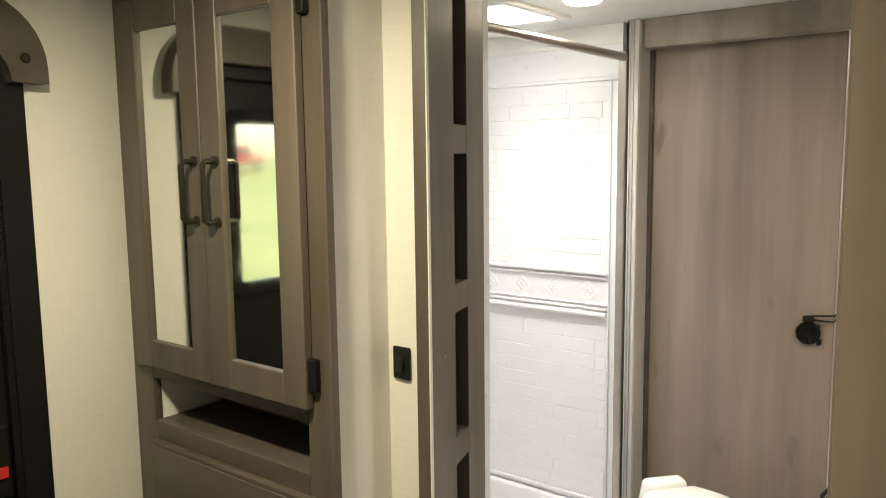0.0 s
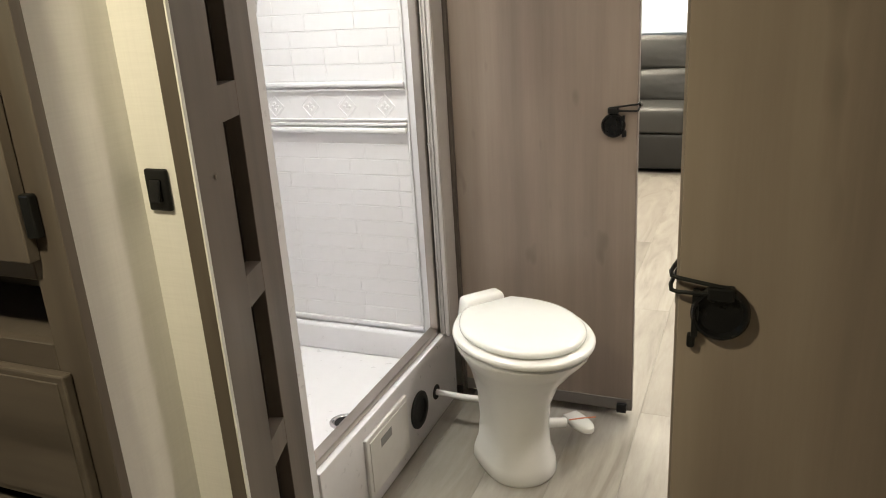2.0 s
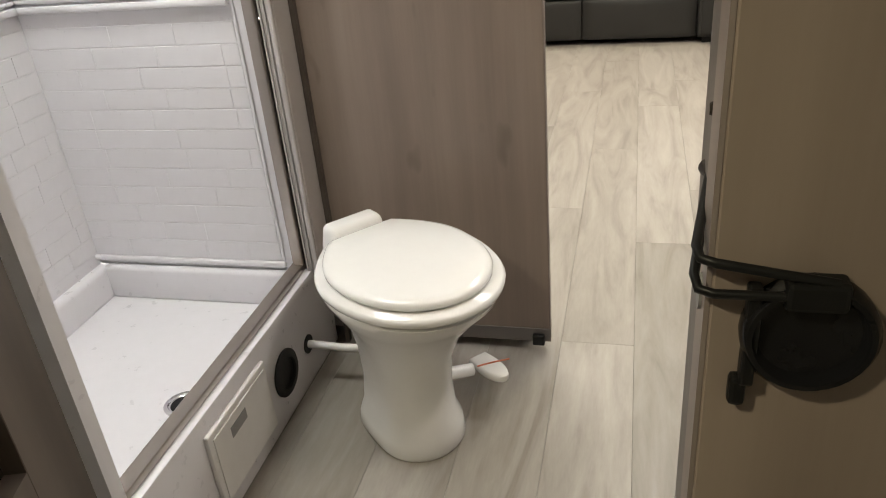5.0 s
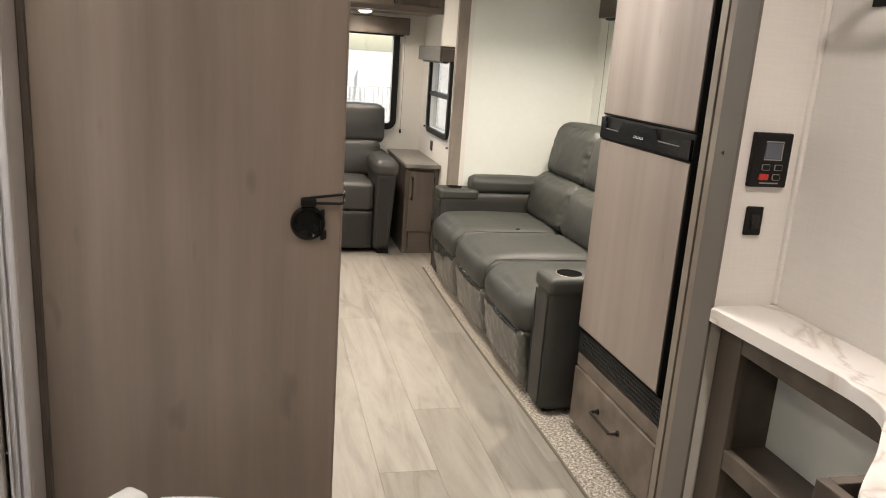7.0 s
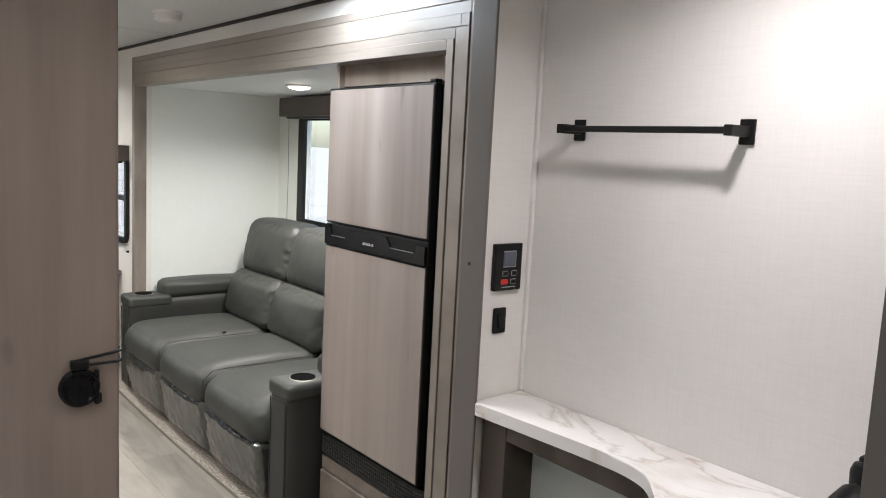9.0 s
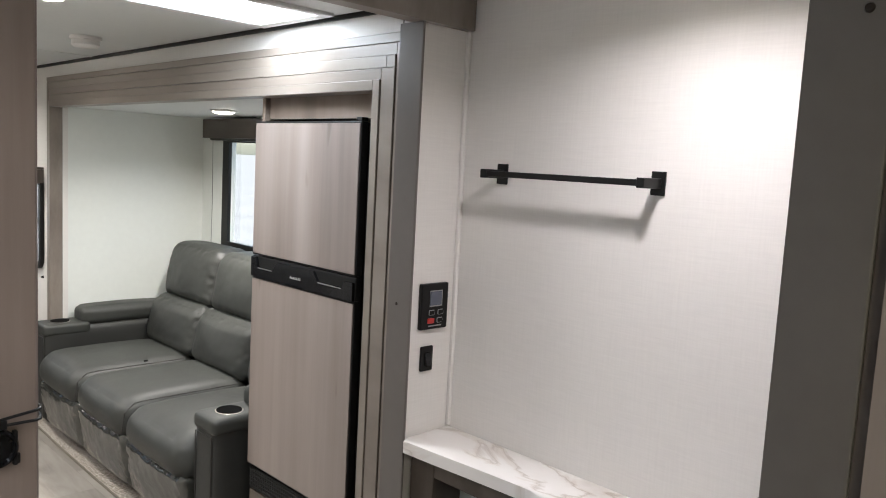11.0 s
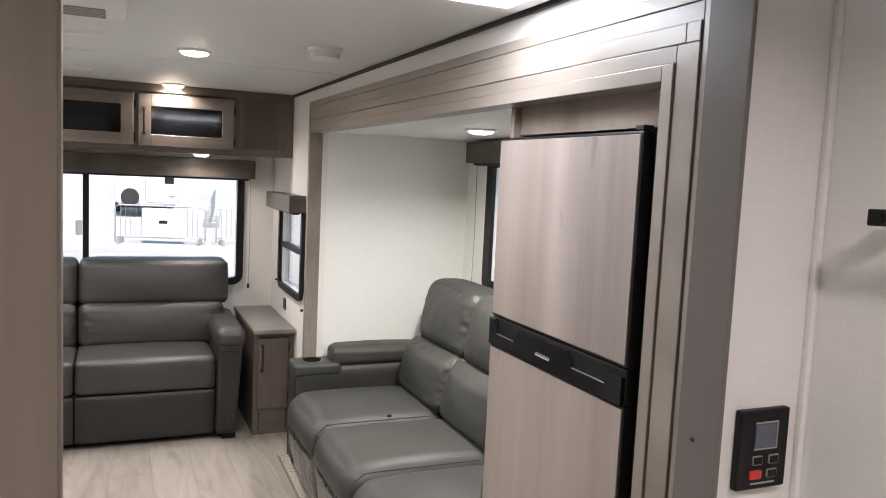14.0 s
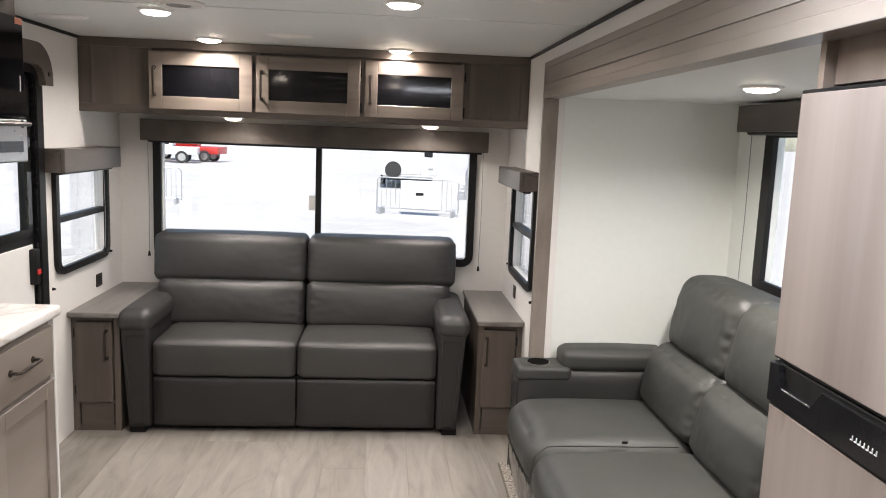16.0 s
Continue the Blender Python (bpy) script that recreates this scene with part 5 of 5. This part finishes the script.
def rear_sofa():
    t = thing("sofa", -0.65, 6.6, 0.0, "two-seat grey-brown leather sofa under the rear window", "sofa")
    x0, x1, yf, yb = -1.525, 0.235, 6.225, 6.97
    xa, xb, mid = -1.375, 0.085, -0.645
    part("base", boxes((xa, xb, yf + 0.05, yb - 0.05, 0.035, 0.30)), M["leather_brown_shaded"], t)
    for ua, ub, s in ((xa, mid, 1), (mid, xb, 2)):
        part("front_panel", cushion(ua + 0.002, ub - 0.002, yf + 0.008, yf + 0.06, 0.035, 0.299, 0.016, (0, 0.006, 0), 10, 0.001, s), M["leather_brown_shaded"], t, "dark grey-brown leather kick panel, shade put into its colour")
        seat = part("seat_cushion", cushion(ua + 0.002, ub - 0.002, yf - 0.004, 6.80, 0.300, 0.492, 0.030, (0.0, 0.010, 0.012), 18, 0.0025, s), M["leather_brown"], t, "grey-brown leather seat cushion")
        part("seam", tube(bmesh.new(), [(ua + 0.03, yf + 0.0, 0.452), (ua + 0.1, yf - 0.004, 0.470), ((ua + ub) / 2, yf - 0.006, 0.468), (ub - 0.1, yf - 0.004, 0.470), (ub - 0.03, yf + 0.0, 0.452)], 0.0022, 6), M["piping"], seat)
    for ua, ub, s in ((-1.495, mid - 0.001, 3), (mid + 0.001, 0.205, 4)):
        # the back leans: lower lumbar roll, then the taller top pad
        low = cushion(ua + (0.03 if s == 3 else 0.002), ub - (0.002 if s == 3 else 0.03), 6.60, 6.80, 0.47, 0.735, 0.05, (0, 0.022, 0.0), 20, 0.005, s)
        top = cushion(ua, ub, 6.632, 6.86, 0.712, 0.980, 0.044, (0, 0.022, 0.006), 20, 0.0035, s + 2)
        for bm in (low, top):
            for v in bm.verts:
                v.co.y += (v.co.z - 0.47) * 0.12
        part("lumbar_cushion", low, M["leather_brown"], t, "grey-brown leather lumbar cushion")
        part("back_cushion", top, M["leather_brown"], t, "grey-brown leather back cushion")
    part("back_frame", boxes((xa - 0.08, xb + 0.08, 6.82, yb, 0.035, 0.93), r=0.03), M["leather_brown_shaded"], t)
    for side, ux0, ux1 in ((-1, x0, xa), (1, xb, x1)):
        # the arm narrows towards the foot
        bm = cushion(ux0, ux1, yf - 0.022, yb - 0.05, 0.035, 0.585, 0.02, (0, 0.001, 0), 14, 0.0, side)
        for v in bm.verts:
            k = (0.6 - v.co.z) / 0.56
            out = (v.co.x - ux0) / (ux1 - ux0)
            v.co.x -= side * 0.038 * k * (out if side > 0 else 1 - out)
        part("arm", bm, M["leather_brown_shaded"], t, "tapered grey-brown leather arm")
        a0, a1 = (ux0 - 0.012, ux1 + 0.010) if side < 0 else (ux0 - 0.010, ux1 + 0.012)
        part("arm_pad", cushion(a0, a1, yf - 0.034, yb - 0.08, 0.535, 0.650, 0.045, (0.002, 0.004, 0.012), 18, 0.002, side + 5), M["leather_brown"], t, "padded arm top")
        c, w = (ux0 + ux1) / 2, (ux1 - ux0) / 2
        xo = 0.040
        loop = [(c - w + 0.024 + (xo if side < 0 else 0), 0.06), (c - w + 0.022 + (0.006 if side < 0 else 0), 0.525), (c + w - 0.022 - (0.006 if side > 0 else 0), 0.525), (c + w - 0.024 - (xo if side > 0 else 0), 0.06)]
        part("piping", tube(bmesh.new(), [(x, yf - 0.0285, z) for x, z in loop], 0.0032, 6), M["piping"], t, "dark stitched seam")
        for fy in (yf + 0.04, yb - 0.12):
            part("foot", boxes((c - 0.04, c + 0.04, fy - 0.03, fy + 0.03, 0.0, 0.036), r=0.004), M["black"], t)


rear_sofa()


def slide_sofa():
    t = thing("reclining_sofa", 0.85, 4.75, 0.012, "grey-green leather reclining sofa with cup holders in its arms", "sofa")
    xf, xb, z0 = 0.425, 1.34, 0.03
    seats = [(3.905, 4.475), (4.475, 5.045), (5.045, 5.615)]
    part("base", boxes((xf + 0.09, xb - 0.12, 3.88, 5.64, z0, 0.24)), M["leather_shaded"], t)
    for k, (ya, yb) in enumerate(seats):
        # seat rolls forward over its front edge
        bm = cushion(xf - 0.072, 1.02, ya + 0.0005, yb - 0.0005, 0.250, 0.450, 0.092, (0.014, 0.0, 0.024), 24, 0.0028, k)
        seat = part("seat_cushion", bm, M["leather"], t, "plump grey-green leather seat")
        if k:
            part("seam", tube(bmesh.new(), [(xf - 0.068, ya, 0.31), (xf - 0.053, ya, 0.405), (xf - 0.008, ya, 0.443), (xf + 0.06, ya, 0.446), (0.92, ya, 0.446)], 0.003, 6), M["piping"], seat, "dark stitched seam")
        foot = cushion(xf - 0.066, xf + 0.08, ya + 0.010, yb - 0.010, 0.045, 0.292, 0.030, (0.018, 0, 0.0), 24, 0.007, k + 9)
        for v in foot.verts:
            v.co.x += (0.29 - v.co.z) * 0.16
        part("foot_rest", foot, M["film"], t, "folded foot rest in clear plastic wrap")
        for s, (za, zb, xo) in enumerate(((0.43, 0.715, 0.0), (0.695, 1.02, 0.055))):
            bm = cushion(0.93 + xo, 1.16 + xo, ya + 0.002, yb - 0.002, za, zb, 0.066, (0.028, 0, 0.004), 18, 0.005, k * 2 + s)
            for v in bm.verts:
                v.co.x += (v.co.z - 0.43) * 0.20
            part("lumbar_cushion" if s == 0 else "back_cushion", bm, M["leather"], t, "grey-green leather " + ("lumbar pad" if s == 0 else "head pad"))
    bm = boxes((1.14, 1.22, 3.92, 5.60, z0, 0.92), r=0.03, seg=3)
    for v in bm.verts:
        v.co.x += max(0, v.co.z - 0.3) * 0.17
    part("back_frame", bm, M["leather_shaded"], t)
    for ya, yb, s in ((3.735, 3.895, -1), (5.625, 5.785, 1)):
        arm = cushion(xf - 0.022, 1.12, ya, yb, z0, 0.555, 0.03, (0.004, 0.004, 0), 16, 0.0015, s)
        part("arm", arm, M["leather_shaded"], t, "grey leather arm")
        part("arm_cap", cushion(xf - 0.028, 0.645, ya - 0.006, yb + 0.006, 0.505, 0.572, 0.022, (0, 0, 0.002), 12), M["leather"], t)
        part("arm_pad", cushion(0.60, 1.10, ya + 0.004, yb + 0.004, 0.545, 0.648, 0.038, (0, 0.004, 0.010), 14, 0.002, s + 3), M["leather"], t, "padded arm top")
        cx, cy = 0.505, (ya + yb) / 2
        cup = part("cup_holder", lathe([(0.049, 0.5700), (0.049, 0.5762), (0.046, 0.5768), (0.044, 0.5752), (0.036, 0.5750), (0.002, 0.5748)], 32, (cx, cy)), M["cup"], t, "round black cup holder", smooth=40)
        part("rim", lathe([(0.054, 0.5690), (0.054, 0.5735), (0.0510, 0.5742)], 32, (cx, cy)), M["nickel"], cup, smooth=40)
        part("piping", tube(bmesh.new(), [(xf - 0.023, ya + 0.02, 0.05), (xf - 0.025, ya + 0.018, 0.50), (xf - 0.025, yb - 0.018, 0.50), (xf - 0.023, yb - 0.02, 0.05)], 0.0028, 6), M["piping"], t)
        for fx in (xf + 0.04, 1.05):
            part("foot", boxes((fx - 0.03, fx + 0.03, (ya + yb) / 2 - 0.04, (ya + yb) / 2 + 0.04, 0.012, 0.034), r=0.003), M["black"], t)
    part("buckle", boxes((0.70, 0.722, 5.041, 5.049, 0.458, 0.468), r=0.002), M["black"], t)


slide_sofa()


def end_table(x0, x1, hinge_left, label):
    t = thing("end_table", (x0 + x1) / 2, 6.6, 0, label, "end table", "end tables beside the sofa")
    yf = 6.255
    part("body", boxes((x0, x1, yf + 0.02, REAR - 0.001, 0, 0.607)), M["cabinet"], t)
    part("table_top", boxes((x0 - 0.012 if hinge_left else x0, x1 if hinge_left else x1 + 0.012, yf - 0.055, REAR - 0.0005, 0.608, 0.633), r=0.006), M["table"], t, "grey laminate top")
    for ua, ub in ((x0, x0 + 0.03), (x1 - 0.03, x1)):
        part("stile", boxes((ua, ub, yf, yf + 0.0195, 0, 0.607), r=0.001, seg=1), M["cabinet"], t)
    for za, zb in ((0.0, 0.03), (0.145, 0.165), (0.58, 0.607)):
        part("rail", boxes((x0 + 0.031, x1 - 0.031, yf + 0.0005, yf + 0.0195, za, zb), r=0.001, seg=1), M["cabinet_x"], t)
    d = part("door", boxes((x0 + 0.022, x1 - 0.035, yf - 0.018, yf - 0.0005, 0.158, 0.578), r=0.003), M["cabinet"], t)
    hx = x0 + 0.045 if hinge_left else x1 - 0.06
    bar_handle(d, (hx, yf - 0.018, 0.39), (hx, yf - 0.018, 0.535), (0, -0.030, 0), 0.0055)
    for z in (0.22, 0.52):
        gx = x1 - 0.034 if hinge_left else x0 + 0.012
        part("hinge", boxes((gx, gx + 0.009, yf - 0.010, yf - 0.0005, z - 0.025, z + 0.025), r=0.002), M["black"], t)
    part("toe_panel", boxes((x0 + 0.04, x1 - 0.04, yf + 0.004, yf + 0.0195, 0.0305, 0.1445)), M["cabinet_x"], t)


end_table(0.296, 0.529, True, "slim grey-brown end table with one door")
end_table(-1.774, -1.535, False, "slim grey-brown end table with one door")


def wall_outlet(x0, x1, y0, y1, z0, z1, cat="outlet"):
    t = thing("wall_outlet", (x0 + x1) / 2, (y0 + y1) / 2, z0, "small dark wall outlet cover", cat, "wall outlets")
    part("plate", boxes((x0, x1, y0, y1, z0, z1), r=0.0015), M["bronze"], t)
    part("socket", boxes((x0 - 0.001, x1 + 0.001, y0 + 0.015, y1 - 0.015, z0 + 0.015, z1 - 0.015)), M["black"], t)


wall_outlet(LX + 0.0005, LX + 0.007, 6.60, 6.68, 0.68, 0.75)
wall_outlet(RX - 0.007, RX - 0.0005, 6.52, 6.58, 0.69, 0.76)


def wall_knob(x, y, z, out):
    single("blind_stop", disc(bmesh.new(), (x, y, z), (out, 0, 0), 0.008, 0.014, 12, 0.003), M["black"], "small black cord stop on the wall", "cord stop", "cord stops", smooth=40)


for y, z in ((6.06, 0.78), (6.82, 0.85)):
    wall_knob(LX + 0.0005, y, z, 1)
    wall_knob(RX - 0.0005, y, z - 0.01, -1)


def upper_cabinets():
    t = thing("wall_cabinet", -0.61, 6.7, 1.633, "long grey-brown wall cabinet with three black glass doors", "cabinet")
    x0, x1, yf, z0 = LX + 0.001, RX - 0.001, 6.436, 1.633
    part("body", boxes((x0, x1, yf + 0.02, REAR - 0.001, z0 + 0.004, TOP - 0.001)), M["cabinet_x"], t)
    part("bottom_panel", boxes((x0, x1, yf + 0.021, REAR - 0.001, z0, z0 + 0.0035)), M["fridge"], t, "pale underside")
    for za, zb in ((z0 - 0.006, z0 + 0.035), (1.955, TOP - 0.001)):
        part("rail", boxes((x0, x1, yf, yf + 0.0195, za, zb), r=0.001, seg=1), M["cabinet_x"], t)
    edges = [(-1.422, -0.906), (-0.888, -0.358), (-0.333, 0.180)]
    for ua, ub in ((x0, -1.715), (-1.46, -1.41), (-0.93, -0.87), (-0.37, -0.32), (0.165, 0.215), (0.485, x1)):
        part("stile", boxes((ua, ub, yf + 0.0005, yf + 0.0195, z0 + 0.036, 1.954)), M["cabinet"], t)
    for ua, ub in ((-1.714, -1.461), (0.216, 0.484)):
        part("end_panel", boxes((ua, ub, yf + 0.006, yf + 0.0195, z0 + 0.036, 1.954)), M["cabinet"], t)
    for k, (ua, ub) in enumerate(edges):
        d = shaker("door", "y", yf - 0.0005, -1, ua, ub, z0 + 0.021, 1.940, 0.065, t, M["cabinet_door"], M["tinted"], "pane", "", "black glass pane")
        bar_handle(d, (ua + 0.028, yf - 0.0185, 1.725), (ua + 0.028, yf - 0.0185, 1.860), (0, -0.028, 0), 0.0055)
        for z in (1.70, 1.88):
            part("hinge", boxes((ub + 0.001, ub + 0.010, yf - 0.009, yf - 0.0005, z - 0.025, z + 0.025), r=0.002), M["black"], t)


upper_cabinets()


# ---- kitchen run ----
def kitchen_base(y0, y1):
    t = thing("base_cabinet", -1.58, (y0 + y1) / 2, 0, "grey-brown kitchen base cabinet with a drawer over a door", "cabinet", "kitchen base cabinets")
    xf = -1.422
    part("body", boxes((LX + 0.001, xf - 0.02, y0, y1, 0.0, 0.858)), M["cabinet"], t)
    part("face_frame", boxes((xf - 0.0195, xf - 0.001, y0, y1, 0.09, 0.858)), M["trim"], t)
    d = part("drawer", boxes((xf - 0.0005, xf + 0.018, y0 + 0.01, y1 - 0.01, 0.655, 0.835), r=0.003), M["trim"], t)
    ym = (y0 + y1) / 2 - 0.03
    bar_handle(d, (xf + 0.018, ym - 0.08, 0.755), (xf + 0.018, ym + 0.08, 0.755), (0.032, 0, 0), 0.006)
    shaker("door", "x", xf - 0.0005, 1, y0 + 0.01, y1 - 0.01, 0.11, 0.635, 0.06, t, M["trim"], M["trim"])


kitchen_base(4.74, 5.185)
kitchen_base(4.29, 4.735)
kitchen_base(3.84, 4.285)
single("cabinet_end_panel", boxes((LX + 0.001, -1.405, 5.186, 5.20, 0, 0.858), r=0.001, seg=1), M["white"], "pale end panel of the kitchen run", "panel", kind="structure")
single("kitchen_worktop", boxes((LX + 0.001, -1.395, 3.80, 5.235, 0.859, 0.90), r=0.01, seg=3), M["marble"], "white marble-patterned kitchen worktop", "worktop", smooth=40)


def microwave():
    t = thing("microwave", -1.58, 4.75, 1.42, "black microwave oven with steel trim over the worktop", "microwave")
    part("body", boxes((LX + 0.001, -1.425, 4.45, 5.04, 1.43, 1.90), r=0.005), M["black"], t)
    part("door", boxes((-1.4245, -1.405, 4.455, 5.035, 1.575, 1.895), r=0.004), M["tinted"], t, "black glass door")
    part("control_strip", boxes((-1.4245, -1.402, 4.455, 5.035, 1.432, 1.570), r=0.004), M["steel"], t, "steel control strip")
    part("strip_panel", boxes((-1.4019, -1.3995, 4.50, 5.00, 1.465, 1.50), r=0.001, seg=1), M["black_gloss"], t)
    bar_handle(t, (-1.405, 4.52, 1.555), (-1.405, 5.0, 1.555), (0.03, 0, 0), 0.007)
    part("lamp_mark", boxes((-1.4049, -1.4035, 5.0, 5.005, 1.66, 1.71)), M["white"], t)
    part("sticker", boxes((-1.4049, -1.4035, 4.98, 5.03, 1.872, 1.892)), M["orange"], t)
    single("kitchen_wall_cabinet", boxes((LX + 0.001, -1.43, 4.45, 5.04, 1.902, TOP - 0.001)), M["cabinet"], "grey-brown filler above the microwave", "cabinet")


microwave()


# ---- carpet of the slide-out ----
def slide_carpet():
    t = thing("carpet", 0.85, 4.3, 0, "speckled beige carpet on the slide-out floor with a bound edge", "carpet")
    bm = bmesh.new()
    nx, ny = 56, 150
    y0, y1 = 2.93, 5.875
    rows = []
    for j in range(ny + 1):
        y = y0 + (y1 - y0) * j / ny
        edge = 0.372 + 0.008 * math.sin(y * 2.3) + (0.045 * max(0, (3.08 - y) / 0.15) ** 2)
        row = []
        for i in range(nx + 1):
            x = edge + (1.39 - edge) * (i / nx) ** 1.7
            z = 0.010 + 0.004 * noise.noise(Vector((x * 160, y * 160, 0))) + 0.002 * noise.noise(Vector((x * 60, y * 60, 3)))
            row.append(bm.verts.new((x, y, z if 0 < i else 0.004)))
        rows.append(row)
    for a, b in zip(rows, rows[1:]):
        for k in range(nx):
            bm.faces.new((a[k], a[k + 1], b[k + 1], b[k]))
    part("carpet_field", bm, M["carpet"], t, "speckled looped pile", smooth=True)
    pts = []
    for j in range(0, ny + 1, 3):
        y = y0 + (y1 - y0) * j / ny
        pts.append((0.370 + 0.008 * math.sin(y * 2.3) + (0.045 * max(0, (3.08 - y) / 0.15) ** 2), y, 0.005))
    part("binding", tube(bmesh.new(), pts, 0.0055, 6), M["binding"], t, "brown bound edge", smooth=60)


slide_carpet()


# ---- pieces: floor planks and shower tiles ----
def planks():
    floor = bpy.data.objects["floor"]
    width, length, gap = 0.2, 1.515, 0.0006
    bm = boxes((0, width - gap, 0, length - gap, -0.006, 0.0))
    bmesh.ops.bevel(bm, geom=[e for e in bm.edges if all(v.co.z > -0.001 for v in e.verts)], offset=0.0004, segments=1, affect="EDGES")
    me = mesh_of("plank", bm, M["plank"])
    rng = random.Random(4)
    starts = {0: 3.405, 1: 3.857, 2: 4.69, -1: 4.304, -2: 3.673, -3: 3.1}
    for k in range(-8, 4):
        x = -0.270 + k * width
        y = starts.get(k, rng.uniform(3, 4.5)) - 4 * length
        while y < REAR:
            ya, yb = max(y, FRONT), min(y + length, REAR)
            xa, xb = max(x, LX), min(x + width, BX)
            if yb - ya > 0.02 and xb - xa > 0.01:
                ob = new("plank", me)
                ob.parent = floor
                ob.location = (xa, ya, 0)
                ob.scale = ((xb - xa) / width, (yb - ya) / length, 1)
            y += length


planks()


def tiles():
    pitch, h, w = 0.0535, 0.0508, 0.178
    y1, x0 = 2.660, -1.799
    bm = boxes((0, w, -0.0014, 0, 0, h))
    bmesh.ops.bevel(bm, geom=[e for e in bm.edges if all(v.co.y < -0.001 for v in e.verts)], offset=0.0010, segments=1, affect="EDGES")
    me = mesh_of("brick_tile", bm, M["abs"])
    rng = random.Random(7)
    levels = [0.305 + k * pitch for k in range(12)] + [1.152 + k * pitch for k in range(12)]
    for n, z in enumerate(levels):
        for wall, u0, u1 in ((shower_back, -1.795, -1.212), (shower_side, 1.81, 2.652)):
            u = u0 - rng.choice((0.0, 0.06, 0.12))
            while u < u1 - 0.004:
                k = rng.choice((0.7, 1.0, 1.0, 1.35))
                a, b = max(u, u0), min(u + w * k, u1)
                if b - a > 0.02:
                    ob = new("brick_tile", me)
                    ob.parent = wall
                    s = Matrix.Diagonal(((b - a) / w, 1, 1, 1))
                    if wall is shower_back:
                        ob.matrix_basis = Matrix.Translation((a, y1, z)) @ s
                    else:
                        ob.matrix_basis = Matrix.Translation((x0, a, z)) @ Matrix.Rotation(radians(90), 4, "Z") @ s
                u += w * k + 0.002


tiles()
